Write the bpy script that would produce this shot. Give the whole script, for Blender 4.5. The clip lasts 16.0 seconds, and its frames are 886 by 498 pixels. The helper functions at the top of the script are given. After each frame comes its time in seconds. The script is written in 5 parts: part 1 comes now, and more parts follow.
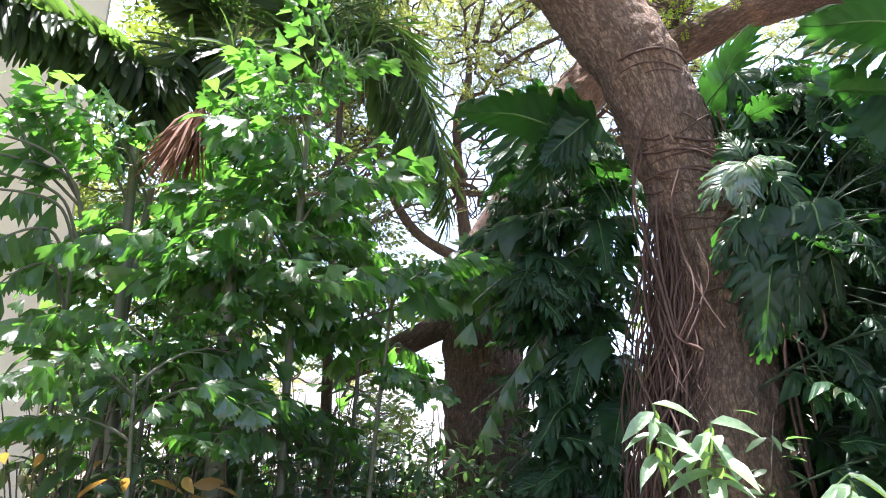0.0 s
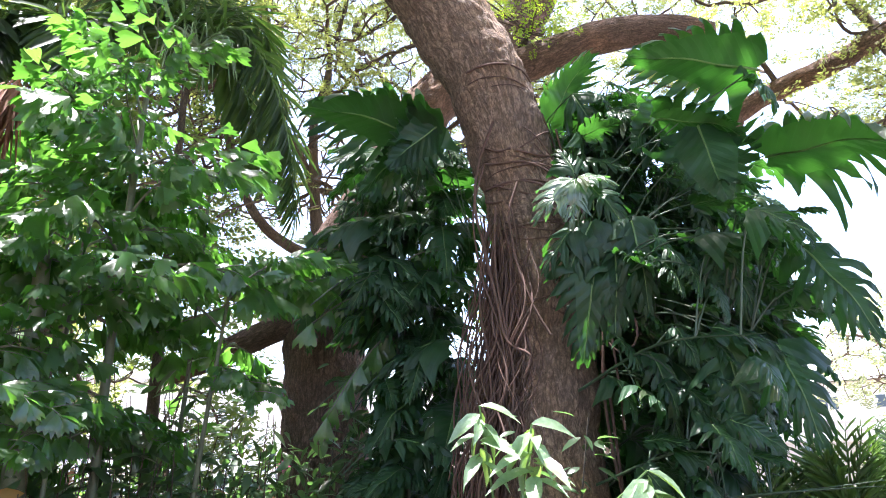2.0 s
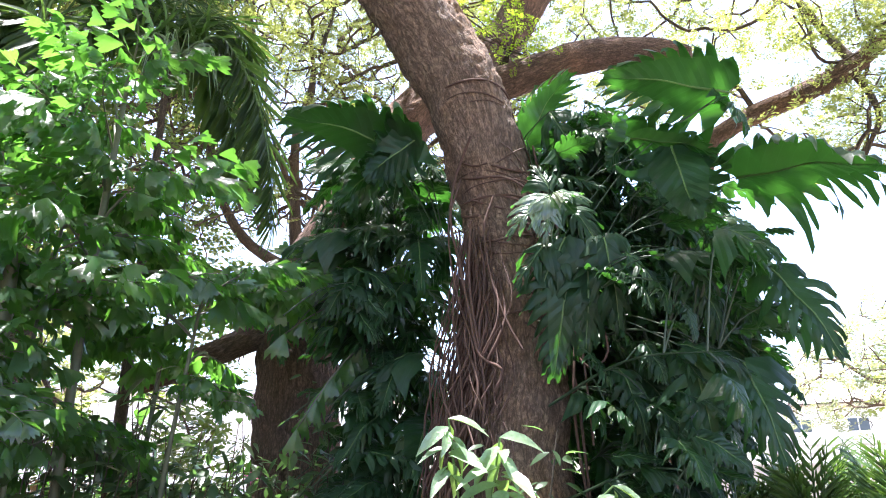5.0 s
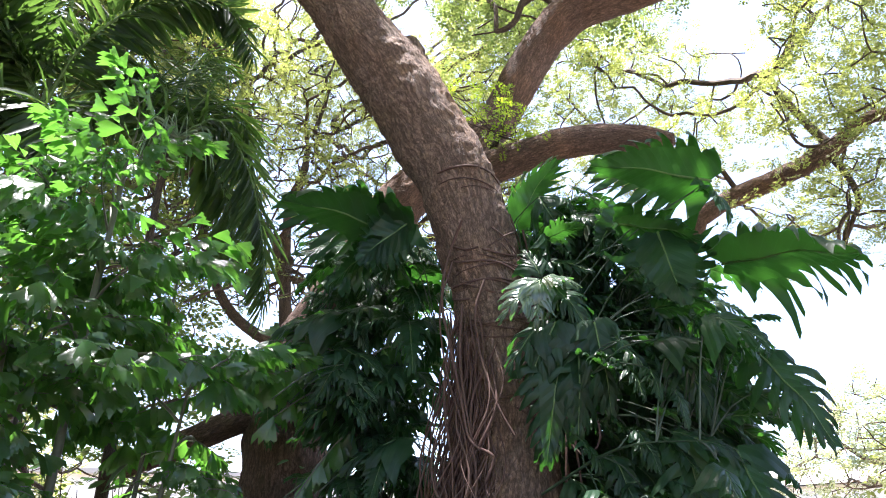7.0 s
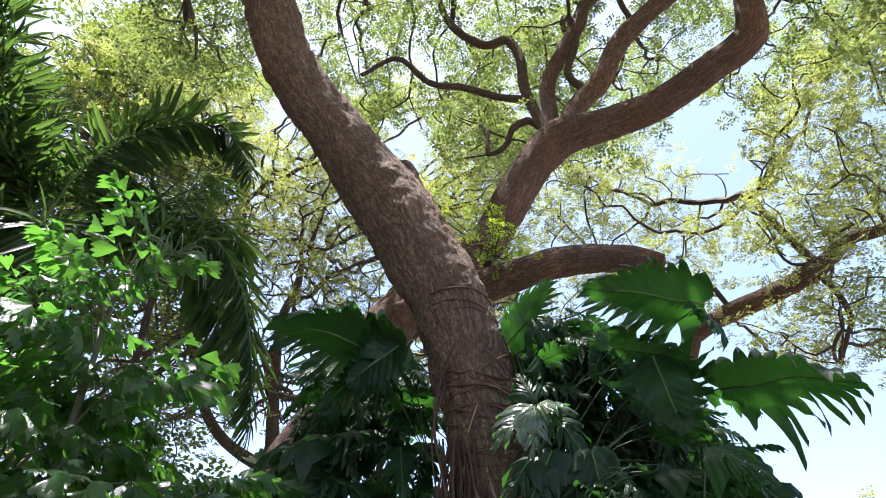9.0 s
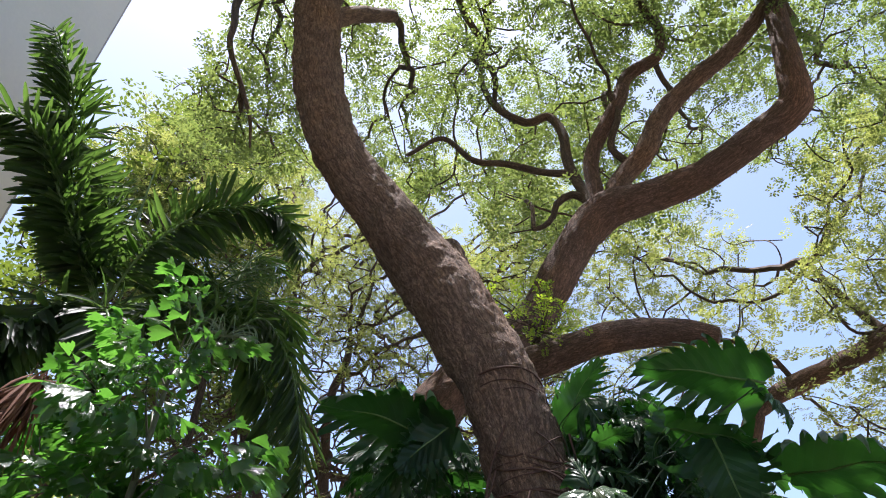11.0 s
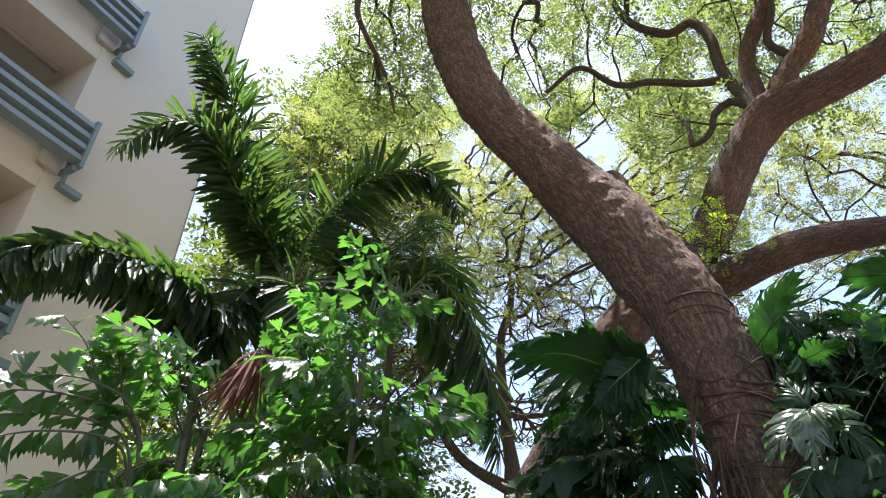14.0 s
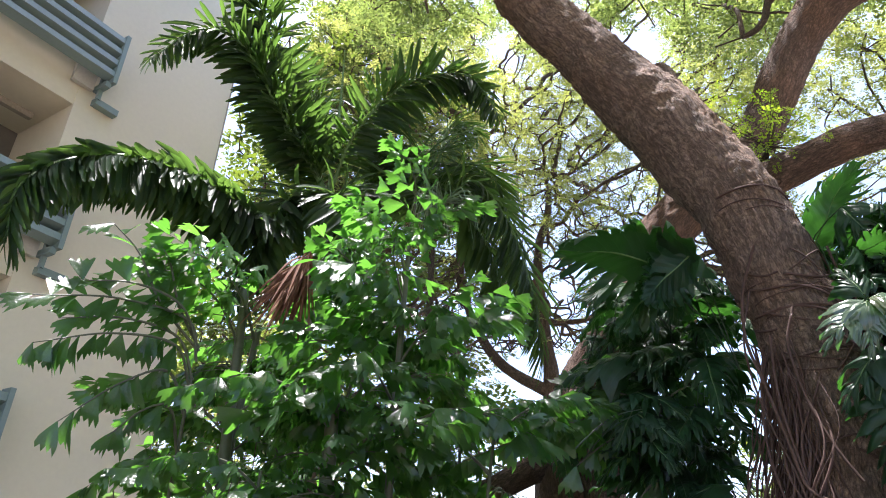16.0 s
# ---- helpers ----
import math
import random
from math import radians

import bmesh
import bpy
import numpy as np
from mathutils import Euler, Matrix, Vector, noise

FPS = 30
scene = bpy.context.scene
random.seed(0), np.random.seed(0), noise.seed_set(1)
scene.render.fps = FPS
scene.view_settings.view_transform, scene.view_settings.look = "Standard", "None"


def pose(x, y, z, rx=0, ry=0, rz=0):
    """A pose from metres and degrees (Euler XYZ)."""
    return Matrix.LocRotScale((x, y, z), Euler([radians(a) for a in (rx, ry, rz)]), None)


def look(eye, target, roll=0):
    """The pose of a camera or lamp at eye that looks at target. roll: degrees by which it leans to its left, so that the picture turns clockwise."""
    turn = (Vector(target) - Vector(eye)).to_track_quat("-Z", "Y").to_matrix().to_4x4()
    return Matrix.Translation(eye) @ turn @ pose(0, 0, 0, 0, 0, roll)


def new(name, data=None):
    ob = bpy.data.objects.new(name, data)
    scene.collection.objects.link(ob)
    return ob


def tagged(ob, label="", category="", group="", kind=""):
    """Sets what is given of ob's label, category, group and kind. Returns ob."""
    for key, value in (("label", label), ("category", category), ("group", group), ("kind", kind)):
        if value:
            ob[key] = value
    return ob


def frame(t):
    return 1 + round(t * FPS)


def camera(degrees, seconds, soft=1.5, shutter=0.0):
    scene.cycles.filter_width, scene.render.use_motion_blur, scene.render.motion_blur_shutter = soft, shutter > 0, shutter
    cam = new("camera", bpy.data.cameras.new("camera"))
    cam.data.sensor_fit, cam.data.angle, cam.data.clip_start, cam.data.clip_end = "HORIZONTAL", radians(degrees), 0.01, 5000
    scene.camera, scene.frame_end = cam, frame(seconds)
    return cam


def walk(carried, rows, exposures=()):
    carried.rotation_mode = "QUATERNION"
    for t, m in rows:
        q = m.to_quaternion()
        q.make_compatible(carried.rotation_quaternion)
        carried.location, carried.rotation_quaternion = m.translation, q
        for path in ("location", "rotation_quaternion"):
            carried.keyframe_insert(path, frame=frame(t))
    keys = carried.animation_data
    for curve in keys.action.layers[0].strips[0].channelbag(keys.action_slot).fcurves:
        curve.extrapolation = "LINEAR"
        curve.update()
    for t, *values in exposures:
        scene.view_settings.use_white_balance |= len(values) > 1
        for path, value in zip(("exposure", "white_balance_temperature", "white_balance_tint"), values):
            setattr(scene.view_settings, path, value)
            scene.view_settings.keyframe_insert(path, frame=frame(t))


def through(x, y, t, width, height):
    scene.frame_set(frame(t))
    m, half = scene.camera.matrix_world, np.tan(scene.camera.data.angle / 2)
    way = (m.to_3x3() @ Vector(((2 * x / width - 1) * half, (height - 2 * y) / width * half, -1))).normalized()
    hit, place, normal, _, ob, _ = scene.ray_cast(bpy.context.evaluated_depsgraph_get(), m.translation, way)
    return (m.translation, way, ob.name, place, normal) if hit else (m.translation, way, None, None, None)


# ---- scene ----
cam = camera(65.73, 16.0, soft=1.0)
# seconds, eye, yaw to the left, pitch up, roll
ROWS = [
    (0.0, 0.001, 0.001, 1.601, 0.00, 17.09, 0.33),
    (0.5, 0.017, 0.007, 1.596, -1.85, 16.74, -0.11),
    (1.0, 0.038, 0.013, 1.603, -4.28, 16.68, -0.25),
    (1.5, 0.073, 0.002, 1.601, -8.99, 17.24, -0.58),
    (2.0, 0.090, -0.006, 1.608, -12.50, 17.12, -0.78),
    (2.5, 0.117, -0.013, 1.606, -14.24, 17.38, -1.35),
    (3.0, 0.131, -0.009, 1.603, -16.23, 17.79, -0.81),
    (3.2, 0.137, -0.007, 1.605, -17.10, 18.22, -0.48),
    (5.3, 0.129, -0.027, 1.584, -13.81, 18.52, -0.08),
    (5.5, 0.130, -0.034, 1.592, -14.09, 19.28, -0.60),
    (6.0, 0.123, -0.050, 1.606, -14.48, 21.60, -0.40),
    (6.5, 0.111, -0.065, 1.611, -15.36, 22.71, -0.07),
    (7.0, 0.104, -0.076, 1.625, -15.06, 24.63, -0.03),
    (7.5, 0.116, -0.064, 1.647, -15.78, 26.48, -0.20),
    (8.0, 0.109, -0.067, 1.664, -16.23, 28.29, -0.27),
    (8.5, 0.107, -0.081, 1.690, -15.47, 30.92, -0.03),
    (9.0, 0.103, -0.087, 1.695, -15.74, 33.98, -0.16),
    (9.2, 0.101, -0.090, 1.702, -14.41, 34.69, 0.24),
    (11.3, 0.099, -0.141, 1.746, -9.50, 40.09, 1.92),
    (11.5, 0.086, -0.153, 1.756, -8.25, 39.39, 2.14),
    (12.0, 0.045, -0.191, 1.781, -5.75, 39.53, 2.41),
    (12.5, -0.006, -0.198, 1.820, -1.56, 38.53, 2.88),
    (13.0, -0.045, -0.197, 1.776, 1.13, 37.83, 2.62),
    (13.5, -0.085, -0.189, 1.731, 3.38, 36.53, 2.77),
    (14.0, -0.095, -0.171, 1.723, 4.04, 34.66, 2.17),
    (14.5, -0.086, -0.156, 1.704, 5.91, 33.55, 2.98),
    (15.0, -0.107, -0.146, 1.688, 5.25, 31.70, 2.20),
    (15.5, -0.122, -0.134, 1.668, 7.31, 29.70, 3.09),
    (16.0, -0.172, -0.083, 1.672, 6.96, 27.37, 2.33),
]
EXPOSURES = [(0.0, 2.5, 6200, 18), (2.5, 2.62, 6200, 18), (5.5, 2.55, 6200, 18), (7.0, 2.12, 6200, 18), (9.0, 1.42, 6200, 18), (12.0, 0.98, 6200, 18), (14.0, 1.4, 6200, 18), (16.0, 1.78, 6200, 18)]
walk(cam, [(t, pose(x, y, z, 90 + pitch, 0, yaw) @ pose(0, 0, 0, 0, 0, roll)) for t, x, y, z, yaw, pitch, roll in ROWS], EXPOSURES)

# ---- sky and sun: a high tropical noon ----
SUN_EL, SUN_AZ = 83.0, 305.0
world = bpy.data.worlds.new("sky")
scene.world = world
world.use_nodes = True
wn = world.node_tree.nodes
sky = wn.new("ShaderNodeTexSky")
sky.sky_type, sky.sun_disc = "NISHITA", False
sky.sun_elevation, sky.sun_rotation = radians(SUN_EL), radians(SUN_AZ)
sky.air_density, sky.dust_density, sky.ozone_density = 1.0, 2.2, 0.7
wn["Background"].inputs["Strength"].default_value = 0.15
world.node_tree.links.new(sky.outputs[0], wn["Background"].inputs["Color"])
sun_data = bpy.data.lights.new("sun", "SUN")
sun_data.energy, sun_data.angle, sun_data.color = 5.0, radians(0.6), (1.0, 0.96, 0.90)
sun = new("sun", sun_data)
sun_from = Vector((math.sin(radians(SUN_AZ)) * math.cos(radians(SUN_EL)), math.cos(radians(SUN_AZ)) * math.cos(radians(SUN_EL)), math.sin(radians(SUN_EL))))
sun.matrix_basis = look(sun_from * 60, (0, 0, 0))

# ---- materials ----
def nodes_of(name):
    m = bpy.data.materials.new(name)
    m.use_nodes = True
    nt = m.node_tree
    return m, nt, nt.nodes["Principled BSDF"]


def add(nt, kind, **values):
    n = nt.nodes.new(kind)
    for key, value in values.items():
        if key in n.inputs:
            n.inputs[key].default_value = value
    return n


def ramp(nt, fac, stops):
    r = nt.nodes.new("ShaderNodeValToRGB")
    while len(r.color_ramp.elements) < len(stops):
        r.color_ramp.elements.new(0.5)
    for e, (p, c) in zip(r.color_ramp.elements, stops):
        e.position, e.color = p, (*c, 1)
    nt.links.new(fac, r.inputs["Fac"])
    return r.outputs["Color"]


def mixed(nt, fac, a, b, mode="MIX"):
    n = nt.nodes.new("ShaderNodeMix")
    n.data_type, n.blend_type = "RGBA", mode
    for socket, v in ((n.inputs[0], fac), (n.inputs[6], a), (n.inputs[7], b)):
        if isinstance(v, (int, float)):
            socket.default_value = v
        elif isinstance(v, tuple):
            socket.default_value = (*v, 1)
        else:
            nt.links.new(v, socket)
    return n.outputs[2]


def bump(nt, bsdf, height, strength, distance):
    b = add(nt, "ShaderNodeBump", Strength=strength, Distance=distance)
    nt.links.new(height, b.inputs["Height"])
    nt.links.new(b.outputs[0], bsdf.inputs["Normal"])


def scaled(nt, source, sx, sy, sz):
    m = nt.nodes.new("ShaderNodeMapping")
    m.inputs["Scale"].default_value = (sx, sy, sz)
    nt.links.new(source, m.inputs["Vector"])
    return m.outputs[0]


def bark(name, dark, light, grain=1.0, relief=0.02):
    """Ridged, flaking bark along the tube's own coordinates (metres round and along)."""
    m, nt, p = nodes_of(name)
    tc = nt.nodes.new("ShaderNodeTexCoord")
    uv = tc.outputs["UV"]
    def ridges(sx, sy, twist):
        """Dark, branching cracks where a stretched noise crosses its middle."""
        n = add(nt, "ShaderNodeTexNoise", Scale=1.0, Detail=7.0, Roughness=0.62, Distortion=twist)
        nt.links.new(scaled(nt, uv, sx * grain, sy * grain, 1), n.inputs["Vector"])
        c = nt.nodes.new("ShaderNodeMath")
        c.operation = "SUBTRACT"
        c.inputs[1].default_value = 0.5
        nt.links.new(n.outputs["Fac"], c.inputs[0])
        d = nt.nodes.new("ShaderNodeMath")
        d.operation = "ABSOLUTE"
        nt.links.new(c.outputs[0], d.inputs[0])
        return ramp(nt, d.outputs[0], [(0.0, (0, 0, 0)), (0.05, (0.65, 0.65, 0.65)), (0.14, (1, 1, 1))])

    crack, flake = ridges(20, 4.5, 0.8), ridges(40, 15, 0.5)
    bend = add(nt, "ShaderNodeTexNoise", Scale=14.0, Detail=4.0)
    nt.links.new(uv, bend.inputs["Vector"])
    plate = add(nt, "ShaderNodeTexVoronoi", Scale=1.0)
    plate.feature = "DISTANCE_TO_EDGE"
    nt.links.new(mixed(nt, 0.35, scaled(nt, uv, 34 * grain, 12 * grain, 1), mixed(nt, 1.0, bend.outputs["Color"], (6.0, 6.0, 6.0), "MULTIPLY")), plate.inputs["Vector"])
    rim = ramp(nt, plate.outputs["Distance"], [(0.0, (0, 0, 0)), (0.10, (0.75, 0.75, 0.75)), (0.25, (1, 1, 1))])
    fine = add(nt, "ShaderNodeTexNoise", Scale=1.0, Detail=9.0, Roughness=0.75)
    nt.links.new(scaled(nt, uv, 70 * grain, 30 * grain, 1), fine.inputs["Vector"])
    wide = add(nt, "ShaderNodeTexNoise", Scale=2.2, Detail=5.0)
    nt.links.new(tc.outputs["Object"], wide.inputs["Vector"])
    mid = tuple((a + b) / 2 for a, b in zip(dark, light))
    col = ramp(nt, fine.outputs["Fac"], [(0.3, dark), (0.5, mid), (0.7, light)])
    col = mixed(nt, mixed(nt, 0.55, (1, 1, 1), flake), tuple(c * 0.5 for c in dark), col)
    col = mixed(nt, mixed(nt, 0.75, (1, 1, 1), crack), tuple(c * 0.4 for c in dark), col)
    col = mixed(nt, mixed(nt, 0.4, (1, 1, 1), rim), tuple(c * 0.35 for c in dark), col)
    edge = mixed(nt, 0.45, mixed(nt, 0.4, crack, flake), rim)
    grey = ramp(nt, wide.outputs["Fac"], [(0.42, (0, 0, 0)), (0.62, (1, 1, 1))])
    col = mixed(nt, mixed(nt, 0.4, (0, 0, 0), grey), col, mixed(nt, 1.0, col, (1.35, 1.4, 1.4), "MULTIPLY"))
    # wide ochre and rusty patches: warm bounced light put into the bark colour
    warm_bounce = add(nt, "ShaderNodeTexNoise", Scale=1.3, Detail=6.0, Roughness=0.6)
    nt.links.new(scaled(nt, tc.outputs["Object"], 1, 1, 0.7), warm_bounce.inputs["Vector"])
    ochre = ramp(nt, warm_bounce.outputs["Fac"], [(0.46, (0, 0, 0)), (0.66, (1, 1, 1))])
    col = mixed(nt, mixed(nt, 0.55, (0, 0, 0), ochre), col, mixed(nt, 1.0, col, (1.35, 1.08, 0.72), "MULTIPLY"))
    nt.links.new(col, p.inputs["Base Color"])
    p.inputs["Roughness"].default_value = 0.9
    h = mixed(nt, 0.55, edge, fine.outputs["Fac"])
    bump(nt, p, h, 0.9, relief)
    return m


def leaf(name, top, glow, rough=0.38, through=0.4, vein=0.0, vary=0.25, yellow=0.12, shine=0.6):
    """A thin leaf: glossy skin, coloured light through the blade, tone by leaf and patch, veins where vein > 0."""
    m, nt, p = nodes_of(name)
    info = nt.nodes.new("ShaderNodeObjectInfo")
    geo = nt.nodes.new("ShaderNodeNewGeometry")
    tc = nt.nodes.new("ShaderNodeTexCoord")
    lot = nt.nodes.new("ShaderNodeMath")
    lot.operation = "ADD"
    nt.links.new(info.outputs["Random"], lot.inputs[0])
    nt.links.new(geo.outputs["Random Per Island"], lot.inputs[1])
    frac = nt.nodes.new("ShaderNodeMath")
    frac.operation = "FRACT"
    nt.links.new(lot.outputs[0], frac.inputs[0])
    low, high = tuple(c * (1 - vary) for c in top), tuple(min(1, c * (1 + vary)) for c in top)
    tired = (top[1] * 0.95, top[1] * 0.85, top[2] * 0.7)
    col = ramp(nt, frac.outputs[0], [(0.0, low), (0.5, top), (1 - yellow, high), (1.0, tired)])
    patch = add(nt, "ShaderNodeTexNoise", Scale=9.0, Detail=4.0)
    nt.links.new(tc.outputs["Object"], patch.inputs["Vector"])
    col = mixed(nt, 0.55, col, ramp(nt, patch.outputs["Fac"], [(0.3, tuple(c * 0.6 for c in top)), (0.7, tuple(c * 1.25 for c in top))]))
    height = patch.outputs["Fac"]
    if vein:
        sep = nt.nodes.new("ShaderNodeSeparateXYZ")
        nt.links.new(tc.outputs["UV"], sep.inputs[0])

        def calc(op, a, b=None):
            n = nt.nodes.new("ShaderNodeMath")
            n.operation = op
            for k, v in enumerate((a, b)):
                if v is None:
                    continue
                if isinstance(v, (int, float)):
                    n.inputs[k].default_value = v
                else:
                    nt.links.new(v, n.inputs[k])
            return n.outputs[0]

        across = calc("ABSOLUTE", sep.outputs["X"])
        mid = calc("LESS_THAN", across, 0.035)
        lane = calc("FRACT", calc("MULTIPLY", calc("SUBTRACT", sep.outputs["Y"], calc("MULTIPLY", across, 0.22)), 9.0))
        side = calc("LESS_THAN", calc("ABSOLUTE", calc("SUBTRACT", lane, 0.5)), 0.035)
        line = calc("MAXIMUM", mid, calc("MULTIPLY", side, 0.6))
        col = mixed(nt, calc("MULTIPLY", line, vein), col, tuple(min(1, c * 2.2 + 0.03) for c in top))
        height = calc("ADD", calc("MULTIPLY", calc("ABSOLUTE", calc("SUBTRACT", lane, 0.5)), 1.2), calc("MULTIPLY", patch.outputs["Fac"], 0.5))
    nt.links.new(col, p.inputs["Base Color"])
    p.inputs["Roughness"].default_value = rough
    p.inputs["Specular IOR Level"].default_value = shine
    bump(nt, p, height, 0.55, 0.012)
    tr = add(nt, "ShaderNodeBsdfTranslucent")
    nt.links.new(mixed(nt, 1.0, tuple(glow), mixed(nt, 0.6, (1, 1, 1), ramp(nt, frac.outputs[0], [(0, (0.6, 0.65, 0.5)), (1, (1.25, 1.1, 1.0))])), "MULTIPLY"), tr.inputs["Color"])
    mix = add(nt, "ShaderNodeMixShader", Fac=through)
    nt.links.new(p.outputs[0], mix.inputs[1])
    nt.links.new(tr.outputs[0], mix.inputs[2])
    nt.links.new(mix.outputs[0], nt.nodes["Material Output"].inputs["Surface"])
    return m


def plain(name, col, rough=0.7, metal=0.0, spots=0.3, scale=6.0, relief=0.1):
    """Paint, soil, stems and the like: a tone with patches at two scales and fine relief."""
    m, nt, p = nodes_of(name)
    tc = nt.nodes.new("ShaderNodeTexCoord")
    big = add(nt, "ShaderNodeTexNoise", Scale=scale * 0.15, Detail=5.0)
    small = add(nt, "ShaderNodeTexNoise", Scale=scale * 4, Detail=8.0, Roughness=0.65)
    for n in (big, small):
        nt.links.new(tc.outputs["Object"], n.inputs["Vector"])
    low, high = tuple(c * (1 - spots) for c in col), tuple(min(1, c * (1 + spots)) for c in col)
    c = mixed(nt, 0.5, ramp(nt, big.outputs["Fac"], [(0.3, low), (0.7, high)]), ramp(nt, small.outputs["Fac"], [(0.3, low), (0.7, high)]))
    nt.links.new(c, p.inputs["Base Color"])
    p.inputs["Roughness"].default_value, p.inputs["Metallic"].default_value = rough, metal
    if relief:
        bump(nt, p, small.outputs["Fac"], relief, 0.01)
    return m


BARK = bark("monkeypod_bark", (0.13, 0.079, 0.059), (0.48, 0.325, 0.245), 0.9, 0.04)
BARK_DARK = bark("old_bark", (0.10, 0.06, 0.046), (0.32, 0.20, 0.155), 0.9, 0.03)
BARK_TWIG = bark("twig_bark", (0.07, 0.05, 0.04), (0.20, 0.15, 0.115), 1.6, 0.01)
BARK_PALE = bark("far_bark", (0.08, 0.055, 0.042), (0.22, 0.155, 0.115), 0.8)
ROOT = plain("aerial_root_skin", (0.080, 0.043, 0.034), 0.85, spots=0.4, scale=20, relief=0.3)
CANOPY = leaf("monkeypod_leaf", (0.075, 0.11, 0.04), (0.33, 0.45, 0.11), 0.4, 0.43, vary=0.6, yellow=0.15)
CANOPY_FAR = leaf("far_canopy_leaf", (0.09, 0.125, 0.05), (0.45, 0.52, 0.13), 0.45, 0.46, vary=0.4, yellow=0.2)
CANOPY_PALE = leaf("pale_canopy_leaf", (0.12, 0.15, 0.08), (0.42, 0.48, 0.22), 0.45, 0.42, vary=0.5)
CANOPY_NEW = leaf("new_shoot_leaf", (0.13, 0.25, 0.02), (0.42, 0.60, 0.04), 0.45, 0.5)
CANOPY_DENSE = leaf("background_leaf", (0.04, 0.075, 0.02), (0.22, 0.32, 0.04), 0.45, 0.36, vary=0.5)
# paler, glossier copy of the philodendron leaf: full sun put into its colour
PHILO_SUN_PAINTED = leaf("philodendron_leaf_sun_painted", (0.085, 0.13, 0.085), (0.12, 0.35, 0.06), 0.22, 0.3, vein=0.3, shine=0.9)
PHILO = leaf("philodendron_leaf", (0.020, 0.048, 0.026), (0.07, 0.27, 0.03), 0.36, 0.28, vein=0.25, shine=0.28, vary=0.5)
FISHTAIL = leaf("fishtail_leaf", (0.036, 0.068, 0.036), (0.18, 0.53, 0.06), 0.22, 0.39, vary=0.75, yellow=0.05, shine=0.75)
PALM = leaf("feather_palm_leaf", (0.024, 0.042, 0.028), (0.18, 0.36, 0.06), 0.45, 0.34, shine=0.18, vary=0.5)
SHRUB = leaf("shrub_leaf", (0.045, 0.075, 0.042), (0.19, 0.40, 0.10), 0.28, 0.36)
HERB = leaf("pale_herb_leaf", (0.20, 0.29, 0.18), (0.32, 0.58, 0.10), 0.26, 0.26, shine=0.8)
CYCAD = leaf("cycad_leaf", (0.07, 0.13, 0.04), (0.22, 0.42, 0.06), 0.4, 0.28, vary=0.5)
DEAD = leaf("dead_frond", (0.20, 0.085, 0.05), (0.32, 0.12, 0.05), 0.8, 0.25)
CROTON = leaf("rusty_leaf", (0.30, 0.17, 0.05), (0.5, 0.3, 0.06), 0.4, 0.35, vary=0.5, yellow=0.4)
LITTER = leaf("dry_leaf", (0.34, 0.20, 0.11), (0.4, 0.22, 0.1), 0.8, 0.2)
FLOWER = leaf("pink_petal", (0.65, 0.10, 0.30), (0.8, 0.2, 0.4), 0.5, 0.4)
STALK_DARK = plain("philodendron_stalk", (0.026, 0.050, 0.026), 0.45, spots=0.35, scale=12)
STALK = plain("green_stalk", (0.09, 0.17, 0.045), 0.45, spots=0.35, scale=12)
CANE = plain("palm_cane", (0.085, 0.09, 0.055), 0.55, spots=0.35, scale=10)
PALM_TRUNK = plain("palm_trunk_skin", (0.24, 0.23, 0.19), 0.8, spots=0.3, scale=14, relief=0.3)
WALL = plain("painted_concrete", (0.62, 0.57, 0.46), 0.85, spots=0.06, scale=3, relief=0.08)
WALL_EDGE = plain("weathered_coping", (0.36, 0.32, 0.27), 0.9, spots=0.35, scale=6, relief=0.2)
# shade of the deep balconies, put into the wall's base colour
DARK = plain("balcony_shade_paint", (0.16, 0.15, 0.13), 0.9, spots=0.15)
STEEL = plain("painted_louvre", (0.17, 0.23, 0.235), 0.45, spots=0.12, scale=8, relief=0.05)
MESH = plain("insect_screen", (0.10, 0.10, 0.10), 0.7, spots=0.3, scale=40)
SOIL = plain("soil", (0.22, 0.175, 0.125), 0.95, spots=0.4, scale=8, relief=0.5)
WHITE = plain("white_paint", (0.78, 0.77, 0.74), 0.7, spots=0.05)
RAIL = plain("weathered_rail", (0.45, 0.43, 0.40), 0.7, spots=0.15)
ASPHALT = plain("pale_concrete_road", (0.42, 0.40, 0.37), 0.9, spots=0.12)
GLASS = plain("window_glass", (0.10, 0.13, 0.16), 0.12, spots=0.1, relief=0)

# ---- building tools ----
WORLD = {}


def at(az, el, rho):
    """A place by bearing to the right of +y, elevation over eye height and level distance, from the first standpoint."""
    a = radians(az)
    return Vector((rho * math.sin(a), rho * math.cos(a), 1.6 + rho * math.tan(radians(el))))


